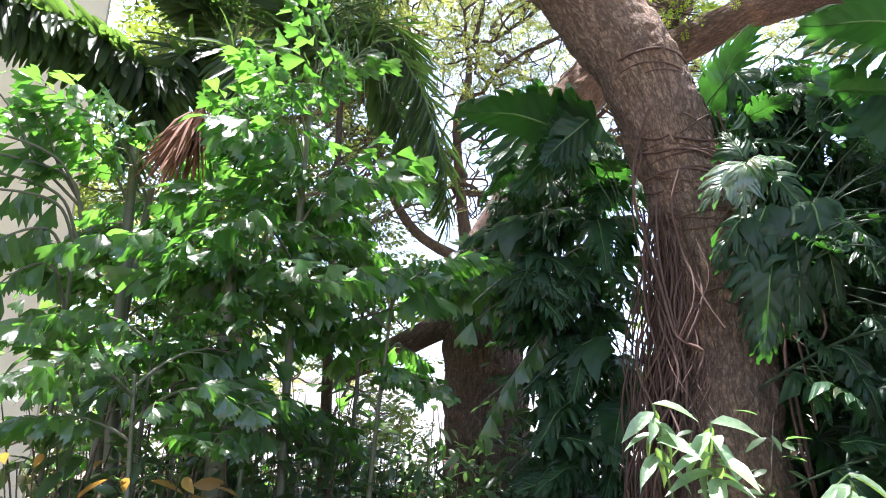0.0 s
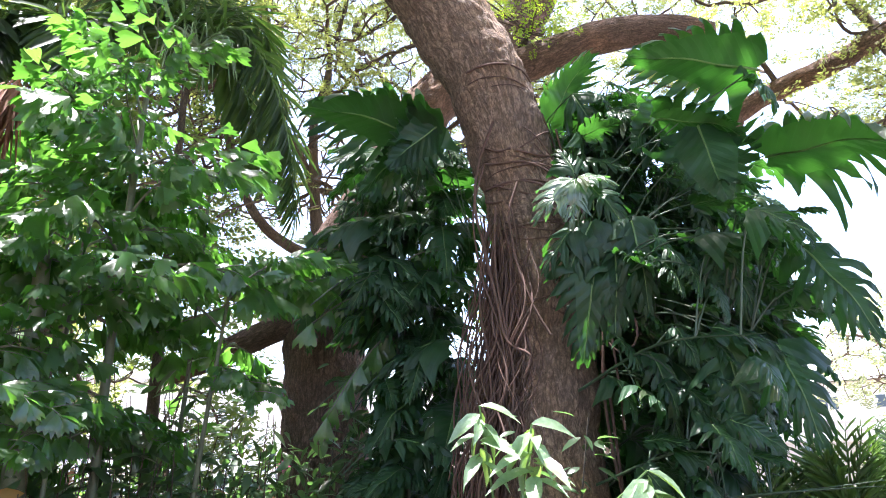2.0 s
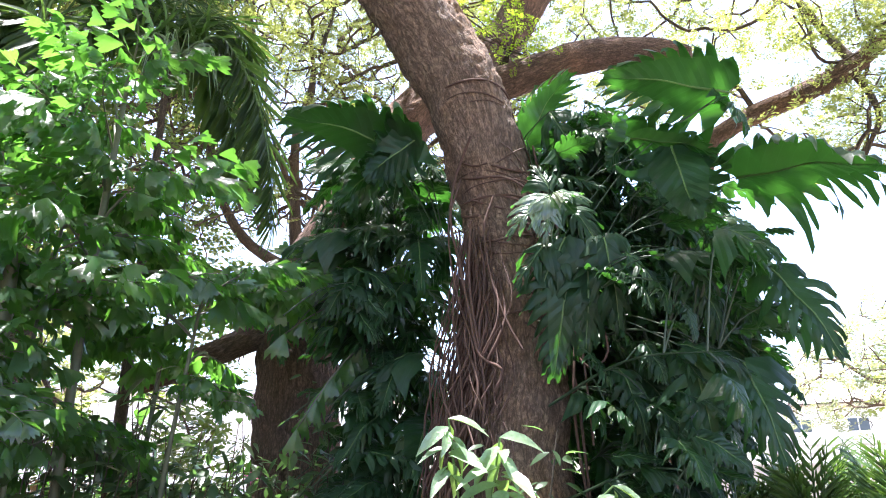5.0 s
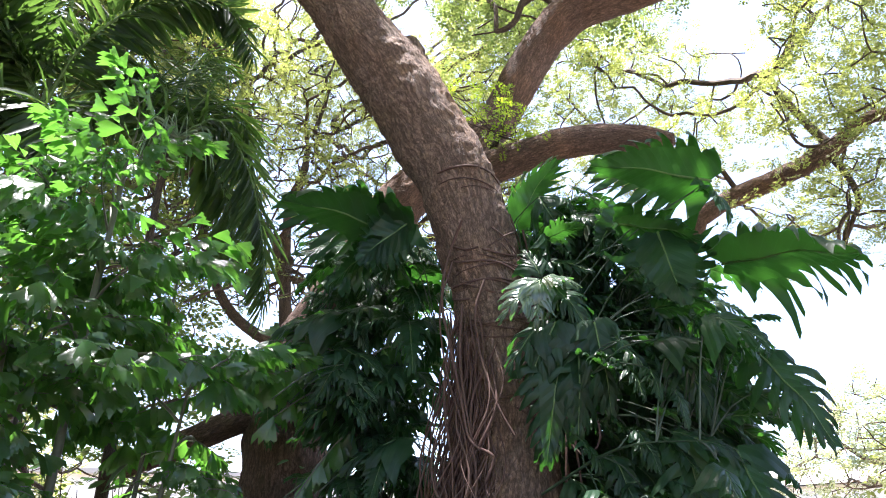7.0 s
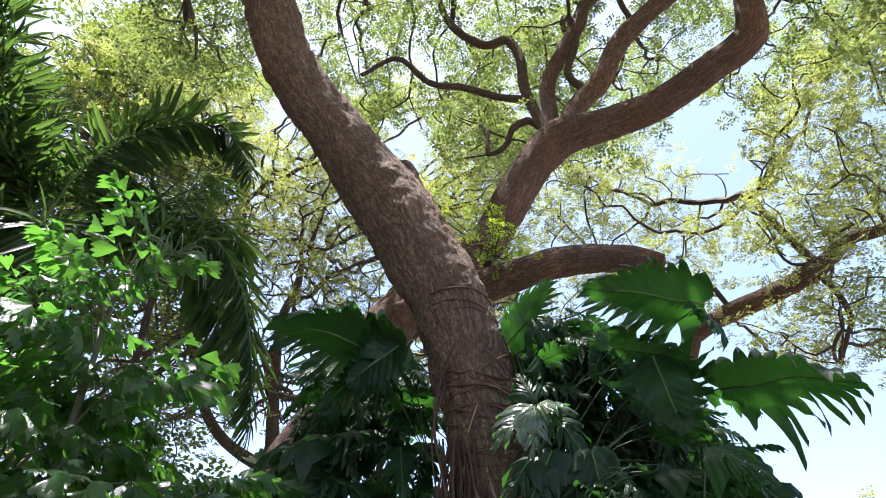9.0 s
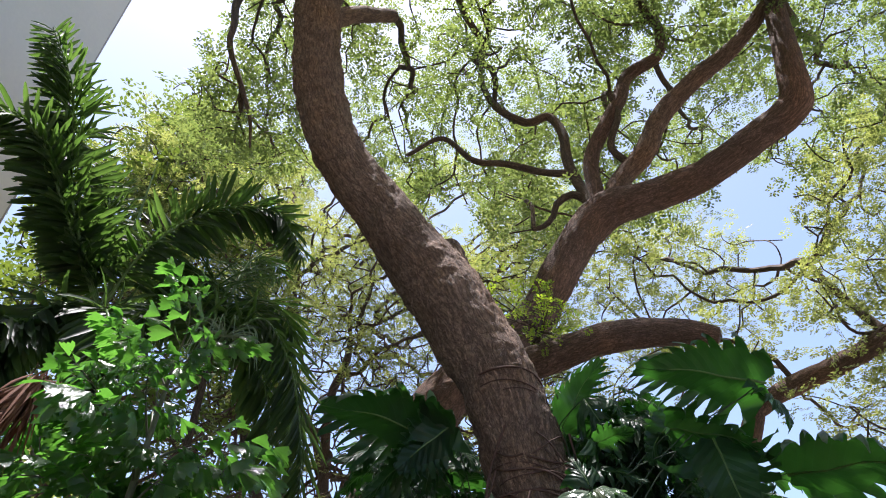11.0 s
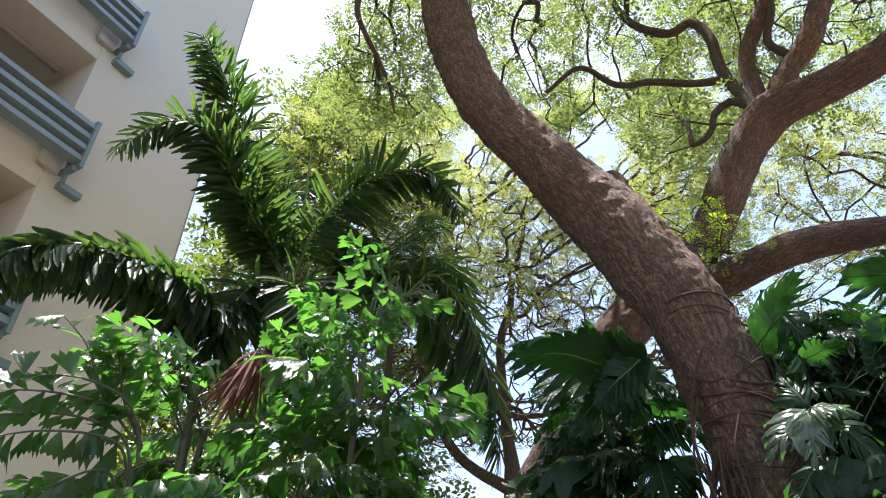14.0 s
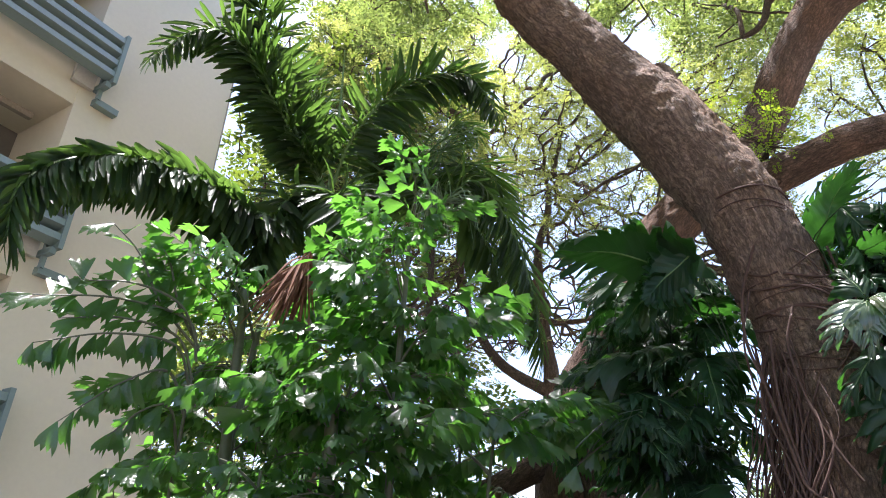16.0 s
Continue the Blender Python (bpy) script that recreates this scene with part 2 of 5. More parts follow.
class Geo:
    """Collects vertices, faces and texture coordinates for one mesh."""

    def __init__(self):
        self.v, self.uv, self.faces, self.n = [], [], [], 0

    def put(self, verts, faces, uv=None, mat=0):
        verts = np.asarray(verts, float)
        self.v.append(verts)
        self.uv.append(np.zeros((len(verts), 2)) if uv is None else np.asarray(uv, float))
        self.faces.append((np.asarray(faces, int) + self.n, mat))
        self.n += len(verts)
        return self

    def mesh(self, name, *mats, smooth=True):
        me = bpy.data.meshes.new(name)
        v, uv = np.concatenate(self.v), np.concatenate(self.uv)
        index = np.concatenate([f.ravel() for f, _ in self.faces])
        sizes = np.concatenate([np.full(len(f), f.shape[1]) for f, _ in self.faces])
        slot = np.concatenate([np.full(len(f), m) for f, m in self.faces])
        me.vertices.add(len(v))
        me.vertices.foreach_set("co", v.astype(np.float32).ravel())
        me.loops.add(len(index))
        me.loops.foreach_set("vertex_index", index.astype(np.int32))
        me.polygons.add(len(sizes))
        me.polygons.foreach_set("loop_start", np.r_[0, np.cumsum(sizes)[:-1]].astype(np.int32))
        me.polygons.foreach_set("material_index", slot.astype(np.int32))
        me.polygons.foreach_set("use_smooth", np.full(len(sizes), smooth))
        me.uv_layers.new(name="UVMap").data.foreach_set("uv", uv[index].astype(np.float32).ravel())
        for m in mats:
            me.materials.append(m)
        me.update(calc_edges=True)
        me.validate()
        return me


def thing(name, base, label, category, group="", kind="", data=None):
    ob = new(name, data)
    ob.matrix_basis = Matrix.Translation(base)
    WORLD[ob] = Matrix.Translation(base)
    return tagged(ob, label, category, group, kind)


def part(name, mesh, parent, world=None, label="", kind=""):
    """One mesh object under a thing or a part; world is where its own coordinates lie."""
    ob = new(name, mesh)
    world = world or Matrix()
    ob.parent = parent
    ob.matrix_parent_inverse = WORLD[parent].inverted()
    ob.matrix_basis = world
    WORLD[ob] = WORLD[parent] @ ob.matrix_parent_inverse @ world
    return tagged(ob, label, kind=kind)


def smooth_line(points, radii, step):
    """Catmull-Rom through the points, sampled about every step metres."""
    p, r = np.array([tuple(q) for q in points], float), np.array(radii, float)
    p = np.vstack([2 * p[0] - p[1], p, 2 * p[-1] - p[-2]])
    out, rad = [], []
    for k in range(1, len(p) - 2):
        n = max(2, int(np.linalg.norm(p[k + 1] - p[k]) / step))
        for s in np.arange(n) / n:
            a, b, c, d = p[k - 1 : k + 3]
            out.append(0.5 * (2 * b + (c - a) * s + (2 * a - 5 * b + 4 * c - d) * s**2 + (3 * b - a - 3 * c + d) * s**3))
            rad.append(r[k - 1] * (1 - s) + r[k] * s)
    return np.array(out + [p[-2]]), np.array(rad + [r[-1]])


def tube(geo, points, radii, seg=8, mat=0, lumps=0.0, lump_size=0.4, cap=True, seed=0.0, plates=0.0):
    """A round, tapering sweep; lumps: how uneven its girth is."""
    p, r = np.asarray(points, float), np.asarray(radii, float)
    t = np.gradient(p, axis=0)
    t /= np.linalg.norm(t, axis=1, keepdims=True) + 1e-9
    u = np.cross(t[0], (0.3, 0.9, 0.2))
    u /= np.linalg.norm(u)
    run = np.r_[0, np.cumsum(np.linalg.norm(np.diff(p, axis=0), axis=1))]
    girth = 2 * math.pi * r.mean()
    ang = np.linspace(0, 2 * math.pi, seg + 1)
    rings, uvs = [], []
    for k in range(len(p)):
        u = u - t[k] * (u @ t[k])
        u /= np.linalg.norm(u) + 1e-9
        w = np.cross(t[k], u)
        ring = np.cos(ang)[:, None] * u + np.sin(ang)[:, None] * w
        rr = np.full(seg + 1, r[k])
        if lumps:
            for j in range(seg):
                q = Vector(p[k] + ring[j] * r[k]) / lump_size
                rr[j] *= 1 + lumps * (noise.noise(q + Vector((seed, 0, 0))) + 0.5 * noise.noise(q * 2.7) + 0.25 * noise.noise(q * 7.0))
                if plates:
                    # flaking plates: raised cells with open seams, each lifted by its own amount
                    s3 = q * lump_size
                    bend = noise.noise_vector(s3 * 9.0) * 0.05
                    d, spots = noise.voronoi(Vector((s3.x * 24, s3.y * 24, s3.z * 13)) + bend * 20)
                    rr[j] += plates * (min(1.0, (d[1] - d[0]) * 2.2) * 0.8 + 0.9 * noise.noise(spots[0] * 3.1) + 0.4 * noise.noise(s3 * 60))
            rr[seg] = rr[0]
        rings.append(p[k] + ring * rr[:, None])
        uvs.append(np.stack([ang / (2 * math.pi) * girth, np.full(seg + 1, run[k])], -1))
    n, m = len(p), seg + 1
    i, j = np.meshgrid(np.arange(n - 1), np.arange(seg), indexing="ij")
    a = (i * m + j).ravel()
    geo.put(np.concatenate(rings), np.stack([a, a + 1, a + m + 1, a + m], -1), np.concatenate(uvs), mat)
    if cap:
        last = p[-1] + t[-1] * r[-1] * 0.4
        k = (n - 1) * m
        tri = np.stack([np.arange(seg), np.arange(seg) + 1, np.full(seg, m)], -1)
        geo.put(np.vstack([rings[-1], last]), tri, np.vstack([uvs[-1], uvs[-1][:1]]), mat)
    return geo


def limb(name, parent, points, radii, mat, seg=14, step=0.08, lumps=0.12, lump_size=0.35, label=""):
    p, r = smooth_line(points, radii, step)
    return part(name, tube(Geo(), p, r, seg, 0, lumps, lump_size).mesh(name, mat), parent, label=label)


def turned(ahead, above):
    """Columns x, y, z with y along ahead and z near above, for rows of both."""
    y = ahead / (np.linalg.norm(ahead, axis=-1, keepdims=True) + 1e-9)
    x = np.cross(y, above)
    x /= np.linalg.norm(x, axis=-1, keepdims=True) + 1e-9
    return np.stack([x, y, np.cross(x, y)], -1)


def scatter(geo, verts, faces, places, turns, sizes, uv=None, mat=0):
    """Many copies of one small leaf or sprig in one mesh."""
    n, k = len(places), len(verts)
    allv = np.einsum("nij,kj->nki", turns, verts) * np.asarray(sizes)[:, None, None] + np.asarray(places)[:, None]
    allf = faces[None] + (np.arange(n) * k)[:, None, None]
    geo.put(allv.reshape(-1, 3), allf.reshape(-1, faces.shape[1]), None if uv is None else np.tile(uv, (n, 1)), mat)


def matrix_of(ahead, above, place, size=1.0):
    m = turned(np.array([tuple(ahead)], float), np.array([tuple(above)], float))[0] * size
    return Matrix([[*m[k], place[k]] for k in range(3)] + [[0, 0, 0, 1]])


# small leaf outlines, a metre long along y
def blade(rows, fold=0.15, droop=0.2):
    """A simple leaf from rows of (along, half width)."""
    v, uv = [], []
    for s, w in rows:
        for side in (-1, 0, 1):
            v.append((side * w, s, fold * w * abs(side) - droop * s * s))
            uv.append((side * 1.0, s))
    n = len(rows)
    f = [(3 * k + j, 3 * k + j + 1, 3 * k + j + 4, 3 * k + j + 3) for k in range(n - 1) for j in range(2)]
    return np.array(v, float), np.array(f), np.array(uv, float)


def sprig(pairs, per, size, rng):
    """A feathery twice-divided leaf of small four-cornered leaflets."""
    v, f = [], []
    for k in range(pairs):
        y0 = 0.25 + 0.75 * k / max(1, pairs - 1)
        for side in (-1, 1):
            ang = radians(52 + rng.uniform(-8, 8)) * side
            out = np.array([math.sin(ang), math.cos(ang), rng.uniform(-0.15, 0.1)])
            reach = 0.42 * (0.7 + 0.5 * math.sin(math.pi * (k + 0.6) / pairs))
            for j in range(per):
                for flank in (-1, 1):
                    c = np.array([0, y0 - 0.25, -0.08 * y0 * y0]) + out * reach * (j + 1) / per
                    ax = np.array([math.sin(ang + flank * 1.0), math.cos(ang + flank * 1.0), rng.uniform(-0.35, 0.35)])
                    ax /= np.linalg.norm(ax)
                    sd = np.cross(ax, (rng.uniform(-0.4, 0.4), rng.uniform(-0.4, 0.4), 1.0))
                    sd /= np.linalg.norm(sd)
                    n = len(v)
                    v += [c, c + ax * size * 0.55 + sd * size * 0.27, c + ax * size, c + ax * size * 0.5 - sd * size * 0.27]
                    f.append((n, n + 1, n + 2, n + 3))
    return np.array(v), np.array(f)


def colonize(roots, targets, step, reach, kill, rounds, rng, up=0.0):
    """Branches that grow from the roots towards the targets. Returns nodes and each one's parent."""
    nodes, parent = [np.array(tuple(r), float) for r in roots], [-1] * len(roots)
    targets = targets.copy()
    best, near, fresh = np.full(len(targets), 1e9), np.zeros(len(targets), int), list(range(len(roots)))
    for _ in range(rounds):
        if not len(targets) or not fresh:
            break
        d = np.linalg.norm(targets[:, None] - np.array([nodes[k] for k in fresh])[None], axis=-1)
        arg = d.argmin(1)
        closer = d.min(1) < best
        best = np.where(closer, d.min(1), best)
        near = np.where(closer, np.array(fresh)[arg], near)
        keep = best > kill
        targets, best, near = targets[keep], best[keep], near[keep]
        pull = {}
        for a in np.nonzero(best < reach)[0]:
            w = targets[a] - nodes[near[a]]
            pull.setdefault(near[a], []).append(w / (np.linalg.norm(w) + 1e-9))
        fresh = []
        for k, ways in pull.items():
            w = np.mean(ways, 0) + rng.normal(0, 0.22, 3) + (0, 0, up)
            q = nodes[k] + step * w / (np.linalg.norm(w) + 1e-9)
            fresh.append(len(nodes))
            nodes.append(q)
            parent.append(k)
    return np.array(nodes), np.array(parent)


def branches(geo, nodes, parent, tip, power=2.3, most=1.0, seg=6, mat=0):
    """Sweeps the grown nodes; returns how many tips each carries."""
    n = len(nodes)
    kids = [[] for _ in range(n)]
    for k, q in enumerate(parent):
        if q >= 0:
            kids[q].append(k)
    tips = np.zeros(n)
    for k in range(n - 1, -1, -1):
        tips[k] = sum(tips[c] for c in kids[k]) or 1
    rad = np.minimum(tip * tips ** (1 / power), most)
    starts = [k for k in range(n) if parent[k] < 0 or k != max(kids[parent[k]], key=lambda c: tips[c])]
    for k in starts:
        line, r = ([nodes[parent[k]]], [rad[k]]) if parent[k] >= 0 else ([], [])
        while True:
            line.append(nodes[k])
            r.append(rad[k])
            if not kids[k]:
                break
            k = max(kids[k], key=lambda c: tips[c])
        if len(line) > 1:
            if len(line) > 2:
                line, r = smooth_line(line, r, 0.3)
            tube(geo, line, r, seg if max(r) > 0.02 else 4, mat, cap=False)
    return tips

# ---- ground, bank and building ----
def ground_sheet():
    g, n = Geo(), 60
    s = np.linspace(-1, 1, n)
    xs = np.sign(s) * np.abs(s) ** 3 * 600
    x, y = np.meshgrid(xs, xs, indexing="ij")
    # a low leaf-covered bank behind the planting
    z = 1.5 * np.exp(-(((x + 4) / 7) ** 2) - ((y - 13) / 2.5) ** 2)
    z += 0.12 * np.sin(x * 1.3) * np.cos(y * 1.1) * np.exp(-(x * x + y * y) / 900)
    i, j = np.meshgrid(np.arange(n - 1), np.arange(n - 1), indexing="ij")
    a = (i * n + j).ravel()
    g.put(np.stack([x, y, z], -1).reshape(-1, 3), np.stack([a, a + n, a + n + 1, a + 1], -1))
    return g.mesh("ground", SOIL)


ground = thing("ground", (0, 0, 0), "brown soil under dense tropical planting", "ground", kind="structure", data=ground_sheet())


def box(geo, lo, hi, mat=0, bevel=0.0):
    (a, b, c), (d, e, f) = lo, hi
    v = [(a, b, c), (d, b, c), (d, e, c), (a, e, c), (a, b, f), (d, b, f), (d, e, f), (a, e, f)]
    q = [(0, 3, 2, 1), (4, 5, 6, 7), (0, 1, 5, 4), (1, 2, 6, 5), (2, 3, 7, 6), (3, 0, 4, 7)]
    # own corners for every face keep the edges crisp
    for face in q:
        geo.put([v[k] for k in face], [(0, 1, 2, 3)], None, mat)
    return geo


def slab(name, lo, hi, mat, parent, world, label=""):
    return part(name, box(Geo(), lo, hi).mesh(name, mat, smooth=False), parent, world, label)


# The house front runs along bearing 26 degrees and ends in a corner; local x runs back from that corner, y out of the wall.
CORNER = Vector((-5.88, 10.22, 0))
along = Vector((-math.sin(radians(26)), -math.cos(radians(26)), 0))
out = Vector((math.cos(radians(26)), -math.sin(radians(26)), 0))
FRONT = Matrix(((along.x, out.x, 0, CORNER.x), (along.y, out.y, 0, CORNER.y), (0, 0, 1, 0), (0, 0, 0, 1)))
house = thing("apartment_building", CORNER, "beige painted concrete apartment block with teal louvred balconies", "building")
TOP, FLOORS = 21.5, (3.0, 6.0, 9.0, 12.0, 15.0, 18.0)
slab("wall", (0, -6, 0), (2.72, 0, TOP), WALL, house, FRONT)
# back wall of the recess; its dark colour stands for shade
slab("wall", (2.72, -6, 0), (16, -1.6, TOP), DARK, house, FRONT, "back wall of the balconies, coloured dark to stand for shade")
slab("roof", (-0.1, -6.1, TOP), (16, 0.1, TOP + 0.3), WALL_EDGE, house, FRONT)
for z in FLOORS:
    slab("parapet", (2.72, -1.6, z - 0.55), (16, -0.02, z + 0.35), WALL, house, FRONT)
    slab("coping", (2.73, -0.3, z + 0.35), (16, 0.015, z + 0.41), WALL_EDGE, house, FRONT, "stained coping")
    slab("soffit_pipe", (2.9, -0.9, z - 0.66), (16, -0.8, z - 0.555), WALL_EDGE, house, FRONT)
    slab("screen", (2.9, -0.4, z + 0.41), (16, -0.38, z + 1.0), MESH, house, FRONT, "dark balcony screen")
    rail = part("louvred_railing", box(Geo(), (2.38, 0.20, z - 0.08), (2.45, 0.42, z + 0.92)).mesh("end_plate", STEEL, smooth=False), house, FRONT, "teal painted steel louvres on brackets")
    for k in range(4):
        g = Geo()
        h = z - 0.02 + 0.235 * k
        prof = [(0.24, h), (0.40, h + 0.06), (0.38, h + 0.17), (0.22, h + 0.11)]
        v = [(x, y, zz) for x in (2.42, 16) for y, zz in prof]
        for face in ((0, 1, 5, 4), (1, 2, 6, 5), (2, 3, 7, 6), (3, 0, 4, 7), (0, 3, 2, 1), (4, 5, 6, 7)):
            g.put([v[q] for q in face], [(0, 1, 2, 3)])
        part("louvre", g.mesh("louvre", STEEL, smooth=False), rail, FRONT)
    for x in (2.42, 4.9, 7.4):
        g = box(Geo(), (x, 0.0, z - 0.16), (x + 0.09, 0.34, z - 0.06))
        box(g, (x + 0.01, 0.10, z - 0.34), (x + 0.07, 0.17, z - 0.16))
        box(g, (x - 0.34, 0.0, z - 0.42), (x + 0.06, 0.14, z - 0.31))
        box(g, (x + 0.02, 0.10, z - 0.06), (x + 0.08, 0.18, z + 0.9))
        part("bracket", g.mesh("bracket", STEEL, smooth=False), rail, FRONT)
    slab("back_post", (2.55, 0.02, z - 0.2), (2.9, 0.10, z + 0.35), RAIL, rail, FRONT)
part("drain_pipe", tube(Geo(), [(-0.12, -0.2, 0), (-0.12, -0.2, TOP)], [0.05, 0.05], 10).mesh("drain_pipe", WALL_EDGE), house, FRONT)

# ---- far side of the planting, to the right: a road wall, a rail and a white house ----
far_turn = Matrix.Rotation(radians(-48), 4, "Z")
FAR = Matrix.Translation((27, 30, 0)) @ far_turn
far_wall = thing("roadside_wall", (27, 30, 0), "pale sunlit concrete roadside wall with a rail", "wall", kind="structure")
slab("wall_face", (-12, 0, 0), (20, 0.4, 2.2), ASPHALT, far_wall, FAR)
slab("coping", (-12, -0.05, 2.2), (20, 0.45, 2.3), RAIL, far_wall, FAR)
for k in range(14):
    slab("post", (-11.5 + 2.3 * k, 0.12, 2.3), (-11.42 + 2.3 * k, 0.22, 3.2), RAIL, far_wall, FAR)
for h in (2.7, 3.1):
    slab("rail", (-12, 0.10, h), (20, 0.24, h + 0.11), RAIL, far_wall, FAR)
white_house = thing("white_house", (36, 38, 0), "distant white house with small dark windows", "house")
WH = Matrix.Translation((34, 38, 0)) @ far_turn
slab("wall", (-9, 0, 0), (14, 8, 6.1), WHITE, white_house, WH)
g = Geo()
for face in (((-9.6, -0.6, 6.1), (14.6, -0.6, 6.1), (14.6, 4, 7.6), (-9.6, 4, 7.6)), ((-9.6, 8.6, 6.1), (-9.6, 4, 7.6), (14.6, 4, 7.6), (14.6, 8.6, 6.1)), ((-9.6, -0.6, 6.0), (-9.6, 8.6, 6.0), (14.6, 8.6, 6.0), (14.6, -0.6, 6.0))):
    g.put(face, [(0, 1, 2, 3)])
part("roof", g.mesh("roof", RAIL, smooth=False), white_house, WH)
for x in (-7, -4.4, -1.2, 2.0, 5.2, 8.4, 11.0):
    w = slab("window", (x, -0.06, 4.3), (x + 1.3, 0.02, 5.2), WHITE, white_house, WH)
    for q in (0.08, 0.69):
        slab("pane", (x + q, -0.075, 4.38), (x + q + 0.53, -0.065, 5.12), GLASS, w, WH)
SIGN = Matrix.Translation((14.94, 13.30, 0)) @ Matrix.Rotation(radians(-48), 4, "Z")
sign = thing("sign_post", (14.94, 13.30, 0), "slender roadside post with a tall teal sign panel", "sign")
slab("post", (-0.03, 0.02, 0), (0.03, 0.07, 3.81), RAIL, sign, SIGN)
panel = slab("panel", (-0.11, -0.02, 2.61), (0.11, 0.018, 3.79), STEEL, sign, SIGN, "teal panel")
for k in range(6):
    slab("letter_bar", (-0.07, -0.03, 2.71 + 0.22 * k), (0.07, -0.022, 2.81 + 0.22 * k), WHITE, panel, SIGN)
pale = thing("pale_building", (-3, 42, 0), "distant pale building beyond the trees", "building")
PB = Matrix.Translation((-6, 44, 0))
slab("wall", (-14, 0, 0), (16, 8, 6.2), WHITE, pale, PB)
slab("roof", (-14.4, -0.4, 6.2), (16.4, 8.4, 6.5), RAIL, pale, PB)

# ---- the great trees ----
rng = np.random.default_rng(7)
SPRIG = sprig(3, 2, 0.30, rng)
SPRIG_FAR = sprig(3, 2, 0.30, rng)

main_tree = thing("monkeypod_tree", (1.66, 4.15, 0), "large leaning monkeypod tree with rough grey-brown bark, wrapped in vines", "tree")
TRUNK = [(1.62, 4.22, -0.1), (1.63, 4.19, 0.6), (1.655, 4.17, 1.8), (1.68, 4.17, 2.3), (1.68, 4.18, 2.9), (1.62, 4.2, 3.32), (1.52, 4.23, 3.72), (1.40, 4.27, 4.20), (1.20, 4.33, 4.65), (0.96, 4.39, 5.12), (0.74, 4.43, 5.45), (0.45, 4.47, 5.92), (0.08, 4.5, 6.43), (-0.24, 4.5, 7.06), (-0.46, 4.48, 7.95), (-0.62, 4.46, 9.3), (-0.55, 4.5, 10.6)]
GIRTH = [0.54, 0.40, 0.325, 0.305, 0.288, 0.28, 0.278, 0.287, 0.304, 0.316, 0.288, 0.253, 0.248, 0.245, 0.254, 0.262, 0.22]
trunk_line, trunk_girth = smooth_line(TRUNK, GIRTH, 0.022)
part("trunk", tube(Geo(), trunk_line, trunk_girth, 120, 0, 0.10, 0.27, plates=0.012).mesh("trunk", BARK), main_tree)
stub_line, stub_girth = smooth_line([(0.86, 4.42, 5.05), (1.02, 4.46, 5.42), (1.05, 4.48, 5.62), (1.03, 4.49, 5.72)], [0.24, 0.16, 0.10, 0.085], 0.022)
part("branch_stub", tube(Geo(), stub_line, stub_girth, 44, 0, 0.22, 0.16, plates=0.012).mesh("branch_stub", BARK), main_tree, label="short broken branch stub with flaking bark")
limb("branch", main_tree, [(-0.55, 4.5, 8.7), (-0.2, 4.7, 9.4), (0.3, 5.1, 10.2)], [0.13, 0.11, 0.09], BARK, 10)

second_tree = thing("monkeypod_tree", (0.42, 6.5, 0), "leaning monkeypod tree with dark reddish bark and crooked limbs", "tree")
SECOND = [(0.46, 6.5, -0.1), (0.44, 6.5, 0.8), (0.42, 6.5, 1.7), (0.39, 6.49, 2.3), (0.40, 6.49, 2.95), (0.52, 6.48, 3.5), (0.75, 6.46, 3.95), (0.99, 6.43, 4.45), (1.33, 6.34, 5.1), (1.72, 6.2, 5.5), (2.05, 6.06, 5.8)]
second_line, second_girth = smooth_line(SECOND, [0.6, 0.45, 0.385, 0.37, 0.365, 0.34, 0.31, 0.29, 0.27, 0.26, 0.25], 0.03)
part("trunk", tube(Geo(), second_line, second_girth, 90, 0, 0.09, 0.25, plates=0.009).mesh("trunk", BARK_DARK), second_tree)
limb("limb", second_tree, [(1.8, 6.16, 5.55), (2.15, 6.05, 5.95), (2.42, 6.03, 6.29), (2.83, 5.85, 7.1), (3.2, 5.65, 7.62), (3.66, 5.37, 7.72), (4.22, 4.95, 7.82), (4.72, 4.44, 8.08), (5.06, 4.08, 8.32), (5.12, 3.95, 8.9), (5.3, 3.9, 10.2)], [0.24, 0.23, 0.224, 0.235, 0.245, 0.21, 0.19, 0.185, 0.19, 0.17, 0.13], BARK_DARK, 22, 0.06, 0.1)
limb("limb", second_tree, [(1.75, 6.15, 5.5), (2.1, 5.8, 5.36), (2.55, 5.45, 5.45), (2.9, 5.25, 5.52), (3.29, 5.02, 5.47), (3.55, 4.86, 5.40), (3.72, 4.78, 5.34)], [0.2, 0.18, 0.165, 0.158, 0.142, 0.115, 0.085], BARK_DARK, 20, 0.06, 0.12)
limb("low_limb", second_tree, [(0.35, 6.45, 2.98), (0.05, 6.42, 2.84), (-0.5, 6.48, 2.57), (-0.95, 6.65, 2.36)], [0.17, 0.14, 0.12, 0.07], BARK_DARK, 14, 0.08, 0.15)
limb("branch", second_tree, [(3.2, 5.66, 7.7), (3.17, 5.68, 8.03), (3.21, 5.65, 8.73), (3.61, 5.41, 9.64), (3.78, 5.29, 10.14), (4.15, 5.0, 10.35), (4.25, 4.9, 10.9)], [0.13, 0.11, 0.103, 0.11, 0.10, 0.08, 0.07], BARK_DARK, 12)
limb("branch", second_tree, [(3.35, 5.57, 7.75), (3.5, 5.49, 8.17), (3.76, 5.3, 8.5), (4.01, 5.12, 9.08), (4.39, 4.8, 9.51), (4.9, 4.3, 9.9), (5.4, 3.8, 10.6)], [0.16, 0.14, 0.14, 0.138, 0.126, 0.11, 0.09], BARK, 14)
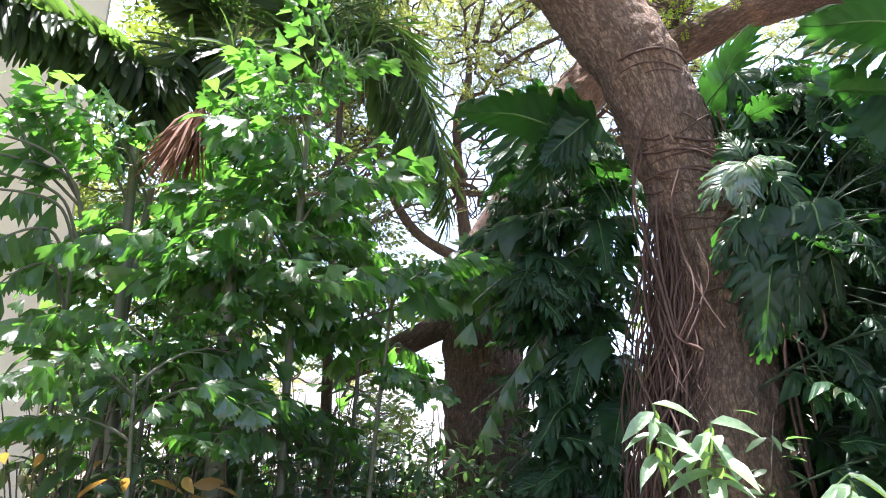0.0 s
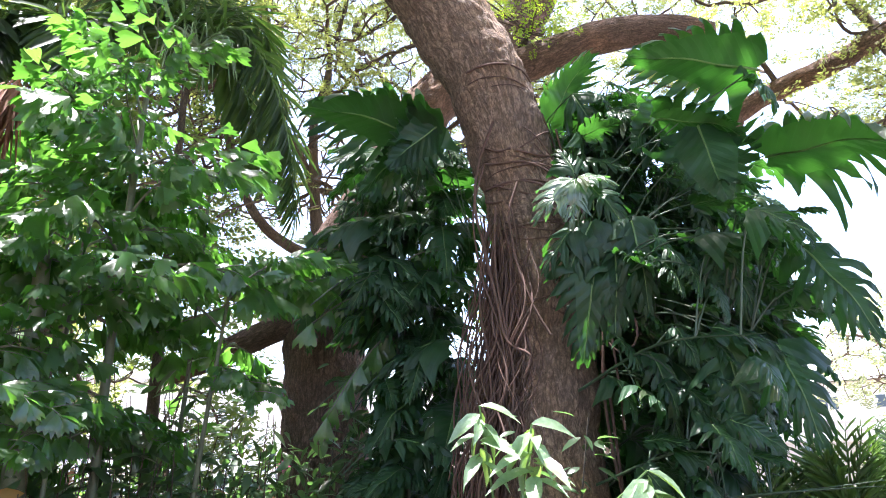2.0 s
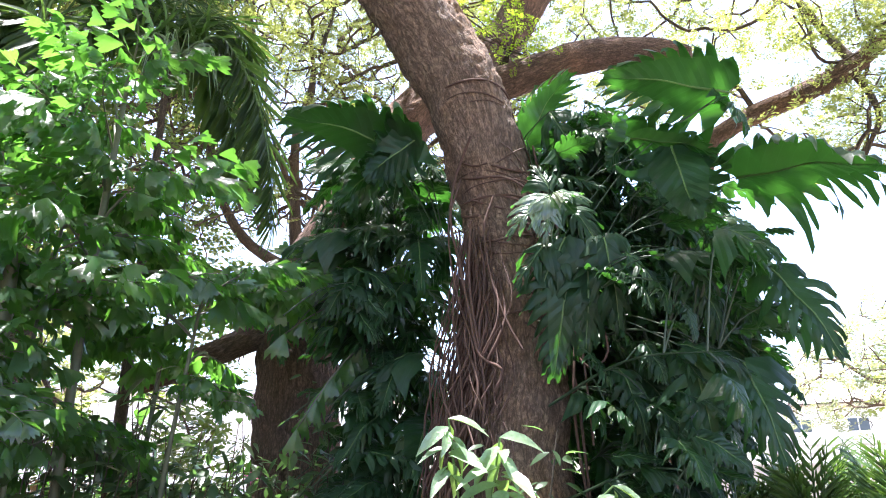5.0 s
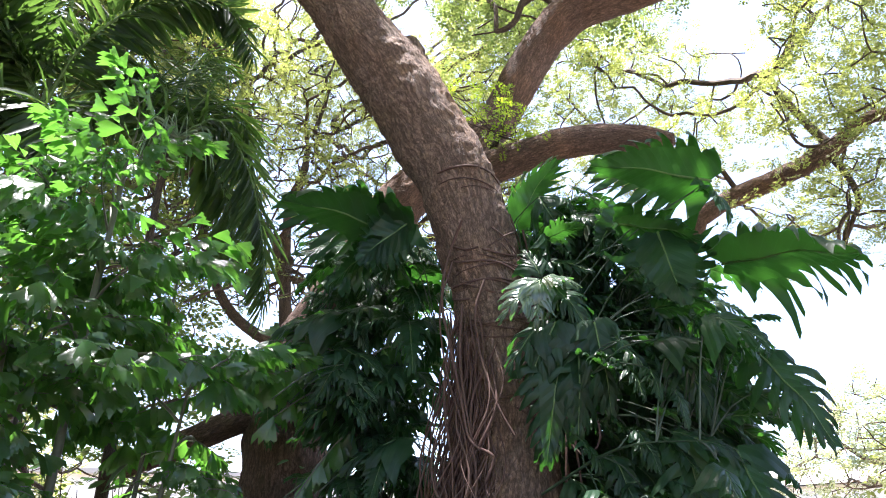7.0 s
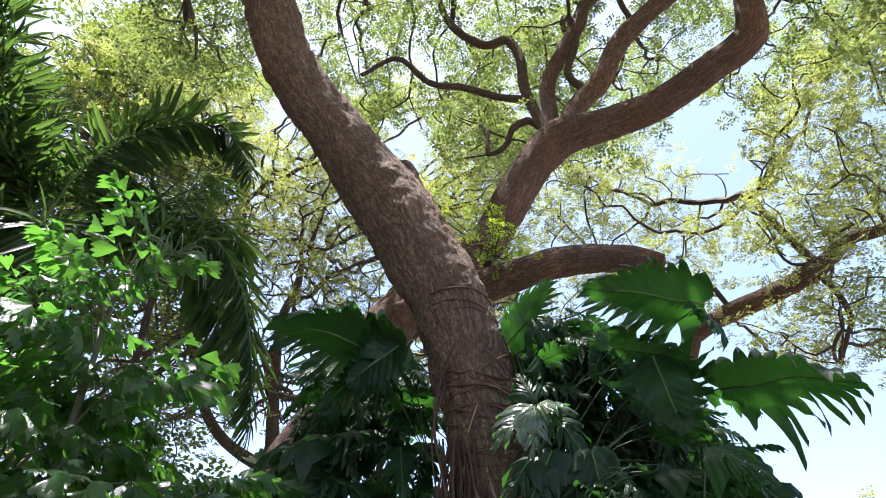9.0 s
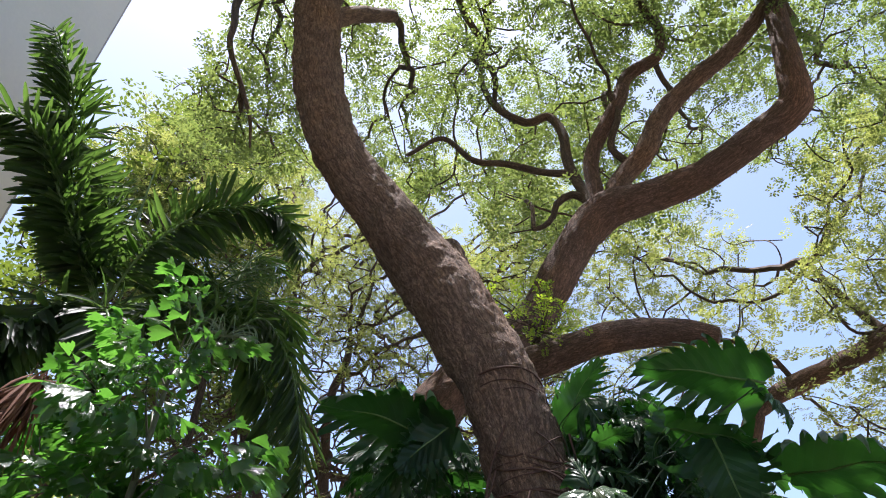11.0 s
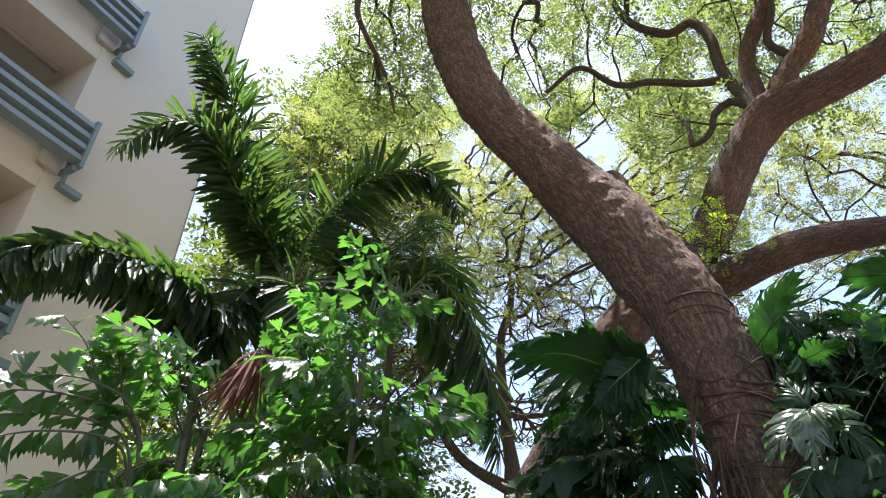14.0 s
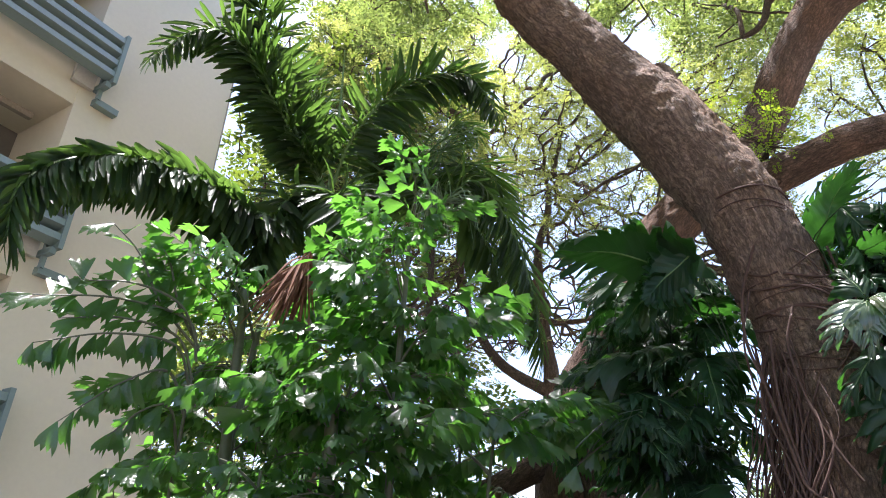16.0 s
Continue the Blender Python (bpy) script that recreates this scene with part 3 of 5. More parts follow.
limb("branch", second_tree, [(3.1, 5.7, 7.75), (3.02, 5.75, 8.1), (2.91, 5.81, 8.61), (2.89, 5.82, 9.24), (2.74, 5.9, 9.67), (2.44, 6.02, 9.6), (2.02, 6.18, 10.07), (1.83, 6.24, 10.8), (1.9, 6.2, 11.7)], [0.09, 0.078, 0.072, 0.068, 0.066, 0.064, 0.056, 0.045, 0.035], BARK_TWIG, 9)
limb("branch", second_tree, [(2.97, 5.78, 8.4), (2.6, 5.95, 8.52), (2.14, 6.14, 8.77), (1.7, 6.25, 8.85), (1.27, 6.37, 9.34), (0.79, 6.45, 8.95)], [0.06, 0.052, 0.048, 0.044, 0.041, 0.03], BARK_TWIG, 8)
limb("branch", second_tree, [(3.1, 5.7, 7.85), (2.9, 5.8, 8.02), (2.72, 5.9, 7.91), (2.66, 5.93, 7.7), (2.55, 5.98, 7.56), (2.42, 6.03, 7.52)], [0.07, 0.055, 0.05, 0.042, 0.036, 0.028], BARK_TWIG, 8)
limb("branch", second_tree, [(3.62, 5.4, 8.3), (3.42, 5.5, 8.75), (3.55, 5.4, 9.3), (3.5, 5.4, 9.8)], [0.06, 0.05, 0.05, 0.04], BARK_TWIG, 8)
limb("hanging_branch", main_tree, [(-0.6, 4.5, 10.4), (-1.3, 5.2, 11.2), (-1.9, 5.69, 10.9), (-1.85, 5.72, 10.2), (-1.8, 5.72, 9.7), (-1.5, 5.82, 9.0), (-1.3, 5.86, 8.5), (-1.2, 5.88, 8.0)], [0.1, 0.085, 0.065, 0.05, 0.042, 0.032, 0.025, 0.014], BARK_TWIG, 8)

# open patches of sky: bearing, elevation, radius in degrees
SKY_GAPS = [(44.5, 40.5, 3.2), (43.8, 36.5, 2.6), (12.5, 43.5, 2.2), (6.0, 50.5, 1.8), (-3.0, 52, 1.8), (1.0, 64.0, 3.5), (11.0, 63.0, 3.5), (-27.5, 50.0, 5.5), (47.5, 17.0, 4.2), (30.0, 27.5, 2.0), (50, 44, 1.8), (-2.0, 44.0, 1.5)]

# spots on the plants and trunks that lie in full sun
SUN_GAPS = [(1.62, 3.45, 3.3, 0.5), (1.1, 3.35, 1.8, 0.45), (1.15, 4.1, 4.7, 0.55), (0.2, 4.3, 6.3, 0.45), (1.2, 6.1, 5.2, 0.5), (-1.0, 4.7, 3.7, 0.45), (-0.9, 4.7, 2.4, 0.5), (-1.8, 4.9, 3.0, 0.4), (-0.3, 4.9, 2.2, 0.4), (-2.1, 4.2, 2.3, 0.3), (-1.2, 4.4, 2.2, 0.25), (-2.9, 3.6, 3.3, 0.9), (3.6, 3.3, 1.7, 0.8), (-0.5, 4.8, 2.6, 0.4), (-1.5, 4.4, 2.7, 0.35), (-0.3, 5.3, 2.6, 0.5), (0.9, 4.5, 4.0, 0.4), (-3.3, 4.3, 4.4, 0.7), (-2.4, 6.4, 6.5, 0.5), (-1.55, 4.6, 2.2, 0.3), (-0.6, 5.0, 3.2, 0.5), (2.2, 3.3, 2.3, 0.35), (3.0, 3.2, 2.2, 0.4)]


def clear_of_gaps(p, limit=1.0):
    az = np.degrees(np.arctan2(p[:, 0], p[:, 1]))
    el = np.degrees(np.arctan2(p[:, 2] - 1.6, np.hypot(p[:, 0], p[:, 1])))
    ok = np.ones(len(p), bool)
    # ragged rims
    rim = 1 + 0.28 * np.sin(1.7 * az + 1.1 * el) + 0.24 * np.sin(2.3 * el - 1.4 * az + 1.0) + 0.14 * np.sin(4.1 * az + 3.3 * el)
    for a, e, r in SKY_GAPS:
        ok &= np.hypot((az - a) * np.cos(np.radians(el)), el - e) > r * limit * rim
    # openings through which the sun reaches down
    way = np.array(sun_from)
    for q in SUN_GAPS:
        d = p - np.array(q[:3])
        ok &= (np.linalg.norm(d - np.outer(d @ way, way), axis=1) > q[3] * limit) | (p[:, 2] < 6.5)
    return ok


def canopy_targets(n, az, el, z=None, rho=None, lumps=0.95, fill=0.06):
    """Places for twigs in a spread of bearings and elevations, gathered into clumps."""
    out = []
    while len(out) < n:
        a, e = rng.uniform(*az), rng.uniform(*el)
        d = rng.uniform(*rho) if rho else (rng.uniform(*z) - 1.6) / math.tan(radians(e))
        q = at(a, e, d)
        if noise.noise(Vector(q) / lumps) > fill - rng.uniform(0, 0.15):
            out.append(q)
    p = np.array([tuple(q) for q in out])
    return p[clear_of_gaps(p)]


def leafy(name, nodes, tips, shape, mat, parent, per, size, few=2, spread=0.25, up=0.9, thin=0, clear=()):
    """Sprays of small leaves on the outer twigs."""
    k = np.repeat(np.nonzero(tips <= few)[0], per)
    place = nodes[k] + rng.normal(0, spread, (len(k), 3))
    keep = clear_of_gaps(place, 0.85)
    for q in clear:
        # the limbs themselves stay bare
        keep &= np.linalg.norm(place - np.array(q), axis=1) > 0.55
    if thin:
        # the lower twigs stand nearly bare
        el = np.degrees(np.arctan2(place[:, 2] - 1.6, np.hypot(place[:, 0], place[:, 1])))
        keep &= rng.uniform(0, 1, len(place)) < np.clip((el - thin + 9) / 12, 0.15, 1)
    place = place[keep]
    n = len(place)
    ahead = np.stack([rng.normal(0, 1, n), rng.normal(0, 1, n), rng.normal(-0.15, 0.3, n)], -1)
    above = np.stack([rng.normal(0, 0.4, n), rng.normal(0, 0.4, n), np.full(n, up)], -1)
    g = Geo()
    scatter(g, *shape, place, turned(ahead, above), rng.uniform(0.7, 1.3, n) * size)
    return part(name, g.mesh(name, mat, smooth=False), parent, kind="stuff")


def crown(parent, roots, targets, step, reach, kill, tip, shape, mat, bark_mat, per, size, most=0.12, few=2, spread=0.25, thin=0, clear=()):
    nodes, parents = colonize(roots, targets, step, reach, kill, 90, rng)
    g = Geo()
    tips = branches(g, nodes, parents, tip, most=most)
    part("branchwork", g.mesh("branchwork", bark_mat), parent, kind="stuff")
    leafy("foliage", nodes, tips, shape, mat, parent, per, size, few, spread, thin=thin, clear=clear)


crown(main_tree, [(-0.55, 4.5, 10.6), (0.3, 5.1, 10.2), (-1.5, 5.4, 11.1), (-0.6, 4.5, 9.6), (-1.5, 5.82, 9.0)], np.vstack([canopy_targets(780, (-19, 14), (44, 72), z=(10.2, 13.5)), canopy_targets(110, (-20, -8), (46, 58), rho=(5.5, 7.5))]), 0.32, 4.5, 0.42, 0.012, SPRIG, CANOPY, BARK_TWIG, 6, 0.21, spread=0.28)
crown(second_tree, [(4.25, 4.9, 10.9), (5.4, 3.8, 10.6), (1.9, 6.2, 11.7), (5.3, 3.9, 10.2), (3.5, 5.4, 9.8), (2.42, 6.03, 7.52)], np.vstack([canopy_targets(1500, (8, 66), (41, 72), z=(10.2, 13.8)), canopy_targets(60, (16, 34), (40, 52), rho=(6.5, 9))]), 0.32, 4.5, 0.42, 0.012, SPRIG, CANOPY, BARK_TWIG, 6, 0.21, spread=0.28, clear=[(2.15, 6.05, 5.95), (2.42, 6.03, 6.29), (2.6, 5.95, 6.7), (2.83, 5.85, 7.1), (3.0, 5.75, 7.35), (3.2, 5.65, 7.62), (3.45, 5.5, 7.68), (3.66, 5.37, 7.72)])

# the same crowns carried unseen above the camera, added to block sky light
shade_crown = np.stack([rng.uniform(-7.5, 11, 1700), rng.uniform(-12, 4.2, 1700), rng.uniform(9.5, 13.0, 1700)], -1)
shade_crown = shade_crown[[noise.noise(Vector(q) / 1.6) > -0.1 for q in shade_crown]]
shade_crown = shade_crown[clear_of_gaps(shade_crown)]
crown(second_tree, [(5.4, 3.8, 10.6), (5.3, 3.9, 10.2), (1.9, 6.2, 11.7), (4.25, 4.9, 10.9)], shade_crown, 0.6, 7, 0.75, 0.012, SPRIG, CANOPY, BARK_TWIG, 7, 0.55, spread=0.4)

# a bright tuft of new shoots in the fork
g = Geo()
p = np.array([(2.1, 5.3, 5.68)]) + rng.normal(0, (0.26, 0.14, 0.24), (70, 3))
scatter(g, *SPRIG, p, turned(rng.normal(0, 1, (70, 3)), np.tile((0.1, -0.1, 1.0), (70, 1)) + rng.normal(0, 0.5, (70, 3))), rng.uniform(0.07, 0.16, 70))
for q in p[:26]:
    tube(g, smooth_line([(2.15, 5.75, 5.5), (2.2, 5.5, 5.6), q], [0.012, 0.008, 0.003], 0.1)[0], np.linspace(0.01, 0.003, len(smooth_line([(2.15, 5.75, 5.5), (2.2, 5.5, 5.6), q], [1, 1, 1], 0.1)[0])), 4, 1)
part("new_growth", g.mesh("new_growth", CANOPY_NEW, BARK_TWIG, smooth=False), second_tree, label="bright yellow-green new shoots", kind="stuff")

far_tree = thing("spreading_tree", at(1.8, 0, 14) - Vector((0, 0, 1.6)), "distant spreading tree with a net of crooked branches against the sky", "tree")
limb("trunk", far_tree, [(0.6, 14, -0.2), (0.3, 14, 3), (0.5, 14, 5.6), (0.4, 14, 6.96), (0.3, 14, 8.88), (0.53, 14, 9.77), (0.6, 14, 10.6)], [0.32, 0.24, 0.18, 0.12, 0.10, 0.08, 0.065], BARK_PALE, 12, 0.2)
limb("limb", far_tree, [(0.5, 14, 5.6), (-0.6, 14, 6.3), (-1.3, 14, 7.6), (-1.5, 13.95, 9.2), (-1.2, 13.95, 10.2), (-0.8, 13.97, 11.0), (-1.1, 13.96, 12.2)], [0.13, 0.11, 0.09, 0.08, 0.07, 0.06, 0.05], BARK_PALE, 10, 0.2)
limb("limb", far_tree, [(0.4, 14, 7.1), (-0.1, 14, 8.3), (-0.9, 13.8, 9.0), (-1.8, 13.8, 9.5)], [0.085, 0.06, 0.05, 0.04], BARK_PALE, 8, 0.2)
limb("limb", far_tree, [(0.4, 14, 7.2), (1.4, 14, 7.3), (2.2, 13.8, 8.3)], [0.075, 0.055, 0.04], BARK_PALE, 8, 0.2)
crown(far_tree, [(0.6, 14, 10.6), (-1.1, 13.96, 12.2), (-0.8, 13.97, 11.0), (-1.8, 13.8, 9.5), (2.2, 13.8, 8.3), (0.5, 14, 9.6), (-1.5, 13.95, 9.2), (0.3, 14, 8.0)], np.vstack([canopy_targets(3000, (-22, 24), (19, 46), rho=(12, 17), lumps=1.5, fill=-0.1), canopy_targets(900, (-10, 24), (19, 34), rho=(12.5, 16), lumps=1.5, fill=-0.2), canopy_targets(420, (-26, 24), (32, 48), rho=(13, 20))]), 0.24, 5, 0.22, 0.014, SPRIG_FAR, CANOPY_FAR, BARK_PALE, 3, 0.24, few=1, thin=33, spread=0.28, most=0.055)

right_tree = thing("spreading_tree", (7.0, 10.2, 0), "spreading tree beyond the vines with a long arching limb", "tree")
limb("trunk", right_tree, [(6.6, 10.6, -0.2), (6.7, 10.4, 3), (7.0, 10.0, 5.6), (7.45, 9.41, 7.3)], [0.4, 0.32, 0.24, 0.16], BARK_DARK, 14, 0.15)
limb("limb", right_tree, [(7.45, 9.41, 7.3), (7.98, 8.96, 7.6), (8.56, 8.41, 7.79), (9.04, 7.89, 8.02), (9.25, 7.64, 8.2), (9.52, 7.31, 8.44), (9.85, 6.9, 8.42), (10.6, 6.3, 8.9)], [0.16, 0.178, 0.175, 0.165, 0.135, 0.113, 0.1, 0.07], BARK_DARK, 14, 0.1)
limb("branch", right_tree, [(9.1, 7.8, 8.1), (8.93, 8.02, 8.74), (8.77, 8.19, 9.35), (8.65, 8.32, 9.9)], [0.09, 0.07, 0.065, 0.045], BARK_TWIG, 8, 0.1)
limb("branch", right_tree, [(9.08, 7.85, 8.0), (9.21, 7.7, 7.38), (9.25, 7.7, 7.0), (9.15, 7.77, 6.77), (9.0, 7.95, 6.3)], [0.07, 0.055, 0.05, 0.042, 0.025], BARK_TWIG, 8, 0.1)
crown(right_tree, [(8.65, 8.32, 9.9), (10.6, 6.3, 8.9), (9.0, 7.95, 6.3), (9.25, 7.64, 8.2), (8.0, 8.9, 7.6), (9.85, 6.9, 8.42)], np.vstack([canopy_targets(620, (44, 64), (21, 44), rho=(10, 15)), canopy_targets(240, (26, 44), (26, 42), rho=(11, 15))]), 0.34, 5, 0.42, 0.014, SPRIG_FAR, CANOPY_FAR, BARK_TWIG, 7, 0.22, spread=0.3, clear=[(6.9, 10.0, 5.9), (7.2, 9.7, 6.6), (7.45, 9.41, 7.3), (7.7, 9.2, 7.45), (7.98, 8.96, 7.6), (8.27, 8.7, 7.7), (8.56, 8.41, 7.79), (8.8, 8.15, 7.9), (9.04, 7.89, 8.02), (9.25, 7.64, 8.2), (9.52, 7.31, 8.44), (9.85, 6.9, 8.42)])


def round_tree(x, y, trunk_h, crown_r, crown_h, n, mat, label, size=0.5, group="trees in the distance", base=0.15):
    """A broad tree: trunk, limbs and a crown of many leaf sprays with gaps."""
    t = thing("broadleaf_tree", (x, y, 0), label, "tree", group)
    limb("trunk", t, [(x, y, -0.2), (x + 0.1, y, trunk_h * 0.5), (x - 0.1, y + 0.1, trunk_h)], [crown_r * 0.08, crown_r * 0.06, crown_r * 0.05], BARK_PALE, 10, 0.4)
    c = rng.normal(0, 1, (n, 3))
    c /= np.linalg.norm(c, axis=1, keepdims=True)
    c *= rng.uniform(0.55, 1.0, (n, 1)) ** 0.5
    c[:, 2] = np.abs(c[:, 2]) * (1 + base) - base
    tg = np.array([x, y, trunk_h]) + c * (crown_r, crown_r, crown_h)
    tg = tg[[noise.noise(Vector(q) / (crown_r * 0.45)) > -0.12 for q in tg]]
    step = crown_r * 0.12
    nodes, parents = colonize([(x - 0.1, y + 0.1, trunk_h)], tg, step, crown_r * 2.2, step * 1.3, 60, rng)
    g = Geo()
    tips = branches(g, nodes, parents, crown_r * 0.0035, most=crown_r * 0.04, seg=5)
    part("branchwork", g.mesh("branchwork", BARK_PALE), t, kind="stuff")
    leafy("foliage", nodes, tips, SPRIG_FAR, mat, t, 3, size, 2, size * 0.55)
    return t


round_tree(-4.6, 14.8, 5.0, 4.4, 14.5, 2200, CANOPY_DENSE, "tall dark green broadleaf tree beside the building", 0.55, "trees behind the planting", 0.35)
round_tree(-9.5, 21, 4, 5.0, 7.5, 450, CANOPY_FAR, "light green tree behind the planting", 0.8, "trees behind the planting")
round_tree(25.0, 21.4, 4.4, 5.8, 4.6, 2600, CANOPY_PALE, "sunlit pale green tree across the road", 0.55)
round_tree(31, 22, 5.4, 6.0, 3.8, 800, CANOPY_FAR, "sunlit pale green tree across the road", 0.9)
round_tree(13, 27, 4.5, 5.5, 4.5, 400, CANOPY_DENSE, "green tree across the road", 0.8)

# ---- philodendron and its roots on the trunk ----
def split_blade(lobes, cut, width, seed=0, tails=False, mat=None):
    """A big arrow-shaped blade one metre long along y: a whole middle and pointed, drooping, uneven fingers on both sides."""
    r = random.Random(seed)
    g = Geo()

    def form(s):
        return (min(1, (s + 0.03) / 0.16) ** 0.7) * max(0.02, 1.02 - s) ** 0.7 * 1.12

    def lift(x, y):
        return 0.34 * abs(x) - 0.9 * x * x - 0.26 * y * y - 0.05 + 0.02 * math.sin(11 * y + seed) + 0.10 * abs(x) * math.sin(23 * y + 2 * seed + 5 * x)

    inner = 1 - cut
    rows = 2 * lobes + 1
    for side in (-1, 1):
        v, uv = [], []
        for k in range(rows):
            s = k / (rows - 1)
            back = -0.22 * width * max(0, 1 - s / 0.12)
            for c in (0, 0.5, 1.0):
                x = side * c * width * form(s) * inner
                y = s + abs(c) * (0.16 * width * form(s) + back)
                v.append((x, y, lift(x, y) + (0.012 if k % 2 else -0.01) * c))
                uv.append((c * inner * side, s))
        f = [(3 * k + j, 3 * k + j + 1, 3 * k + j + 4, 3 * k + j + 3) for k in range(rows - 1) for j in range(2)]
        g.put(v, f if side > 0 else [q[::-1] for q in f], uv)
        for k in range(lobes):
            a, m, b = (np.array(v[3 * (2 * k + q) + 2]) for q in range(3))
            s = (k + 0.5) / lobes
            long = width * form(s) * cut * r.uniform(0.8, 1.25) + 0.03
            ang = radians(100 - 72 * s ** 0.6 + r.uniform(-7, 7))
            way = np.array([side * math.sin(ang), math.cos(ang), 0])
            turn = np.array([side * math.sin(ang - 0.5), math.cos(ang - 0.5), 0])
            base, fv, fuv = [a, m, b], [a, m, b], [(side * inner, s - 0.5 / lobes), (side * inner, s), (side * inner, s + 0.5 / lobes)]
            half = (b - a) / 2
            droop = r.uniform(0.15, 0.6)
            curl = r.uniform(-0.10, 0.10)
            if tails:
                # lobes that run out in thin hanging tails
                long, droop = long * 1.25, r.uniform(0.5, 1.3)
            for q, w in ((0.25, 0.85), (0.5, 0.55), (0.75, 0.3), (1.0, 0.04)) if tails else ((0.3, 0.80), (0.55, 1.05), (0.8, 0.55), (1.0, 0.05)):
                d = long * q
                axis = (m[:2] + (way * (1 - 0.5 * q) + turn * 0.5 * q)[:2] * d)
                for e in (-1, 0, 1):
                    x, y = axis + e * half[:2] * w * (1 + 0.22 * r.uniform(-1, 1))
                    z = lift(x, y) - droop * d * q + 0.03 * (e == 0) * (1 - q) - 0.012 * abs(e) + e * curl * q * 0.5 + r.uniform(-0.012, 0.012)
                    fv.append((x, y, z))
                    fuv.append((side * (inner + cut * q), s + e * 0.5 / lobes * w))
            ff = [(3 * j + e, 3 * j + e + 1, 3 * j + e + 4, 3 * j + e + 3) for j in range(4) for e in range(2)]
            g.put(fv, [q[::-1] for q in ff] if side > 0 else ff, fuv)
    tube(g, [(0, s, lift(0, s) + 0.004) for s in np.linspace(-0.02, 0.97, 9)], np.linspace(0.013, 0.003, 9), 5, 1)
    return g.mesh("blade", mat or PHILO, STALK)


BLADES = [split_blade(8, 0.70, 0.44, 1), split_blade(6, 0.78, 0.46, 2), split_blade(9, 0.6, 0.42, 3), split_blade(7, 0.4, 0.46, 4), split_blade(4, 0.9, 0.52, 5), split_blade(7, 0.66, 0.40, 6), split_blade(10, 0.40, 0.44, 8, tails=True), split_blade(4, 0.92, 0.46, 12, mat=PHILO_SUN_PAINTED)]
philo = thing("climbing_philodendron", (2.0, 4.0, 0), "climbing philodendron with large deeply cut glossy leaves on the tree trunk", "vine")
lr = random.Random(11)


def philo_leaf(stem, base, tip, above, kind=None, girth=0.0045):
    """One leaf: blade from base to tip, its stalk bending up from the stem."""
    base, tip, stem = Vector(base), Vector(tip), Vector(stem)
    kind = lr.randrange(6) if kind is None else kind
    b = part("leaf", BLADES[kind], philo, matrix_of(tip - base, above, base, (tip - base).length))
    mid = (stem + base) / 2 + Vector((0, 0, 0.12 * (base - stem).length))
    line, r = smooth_line([stem, mid, base], [girth * 1.3, girth, girth * 0.8], 0.12)
    part("stalk", tube(Geo(), line, r, 5).mesh("stalk", STALK_DARK), b)


def trunk_at(z):
    k = int(np.abs(trunk_line[:, 2] - z).argmin())
    return trunk_line[k], trunk_girth[k]


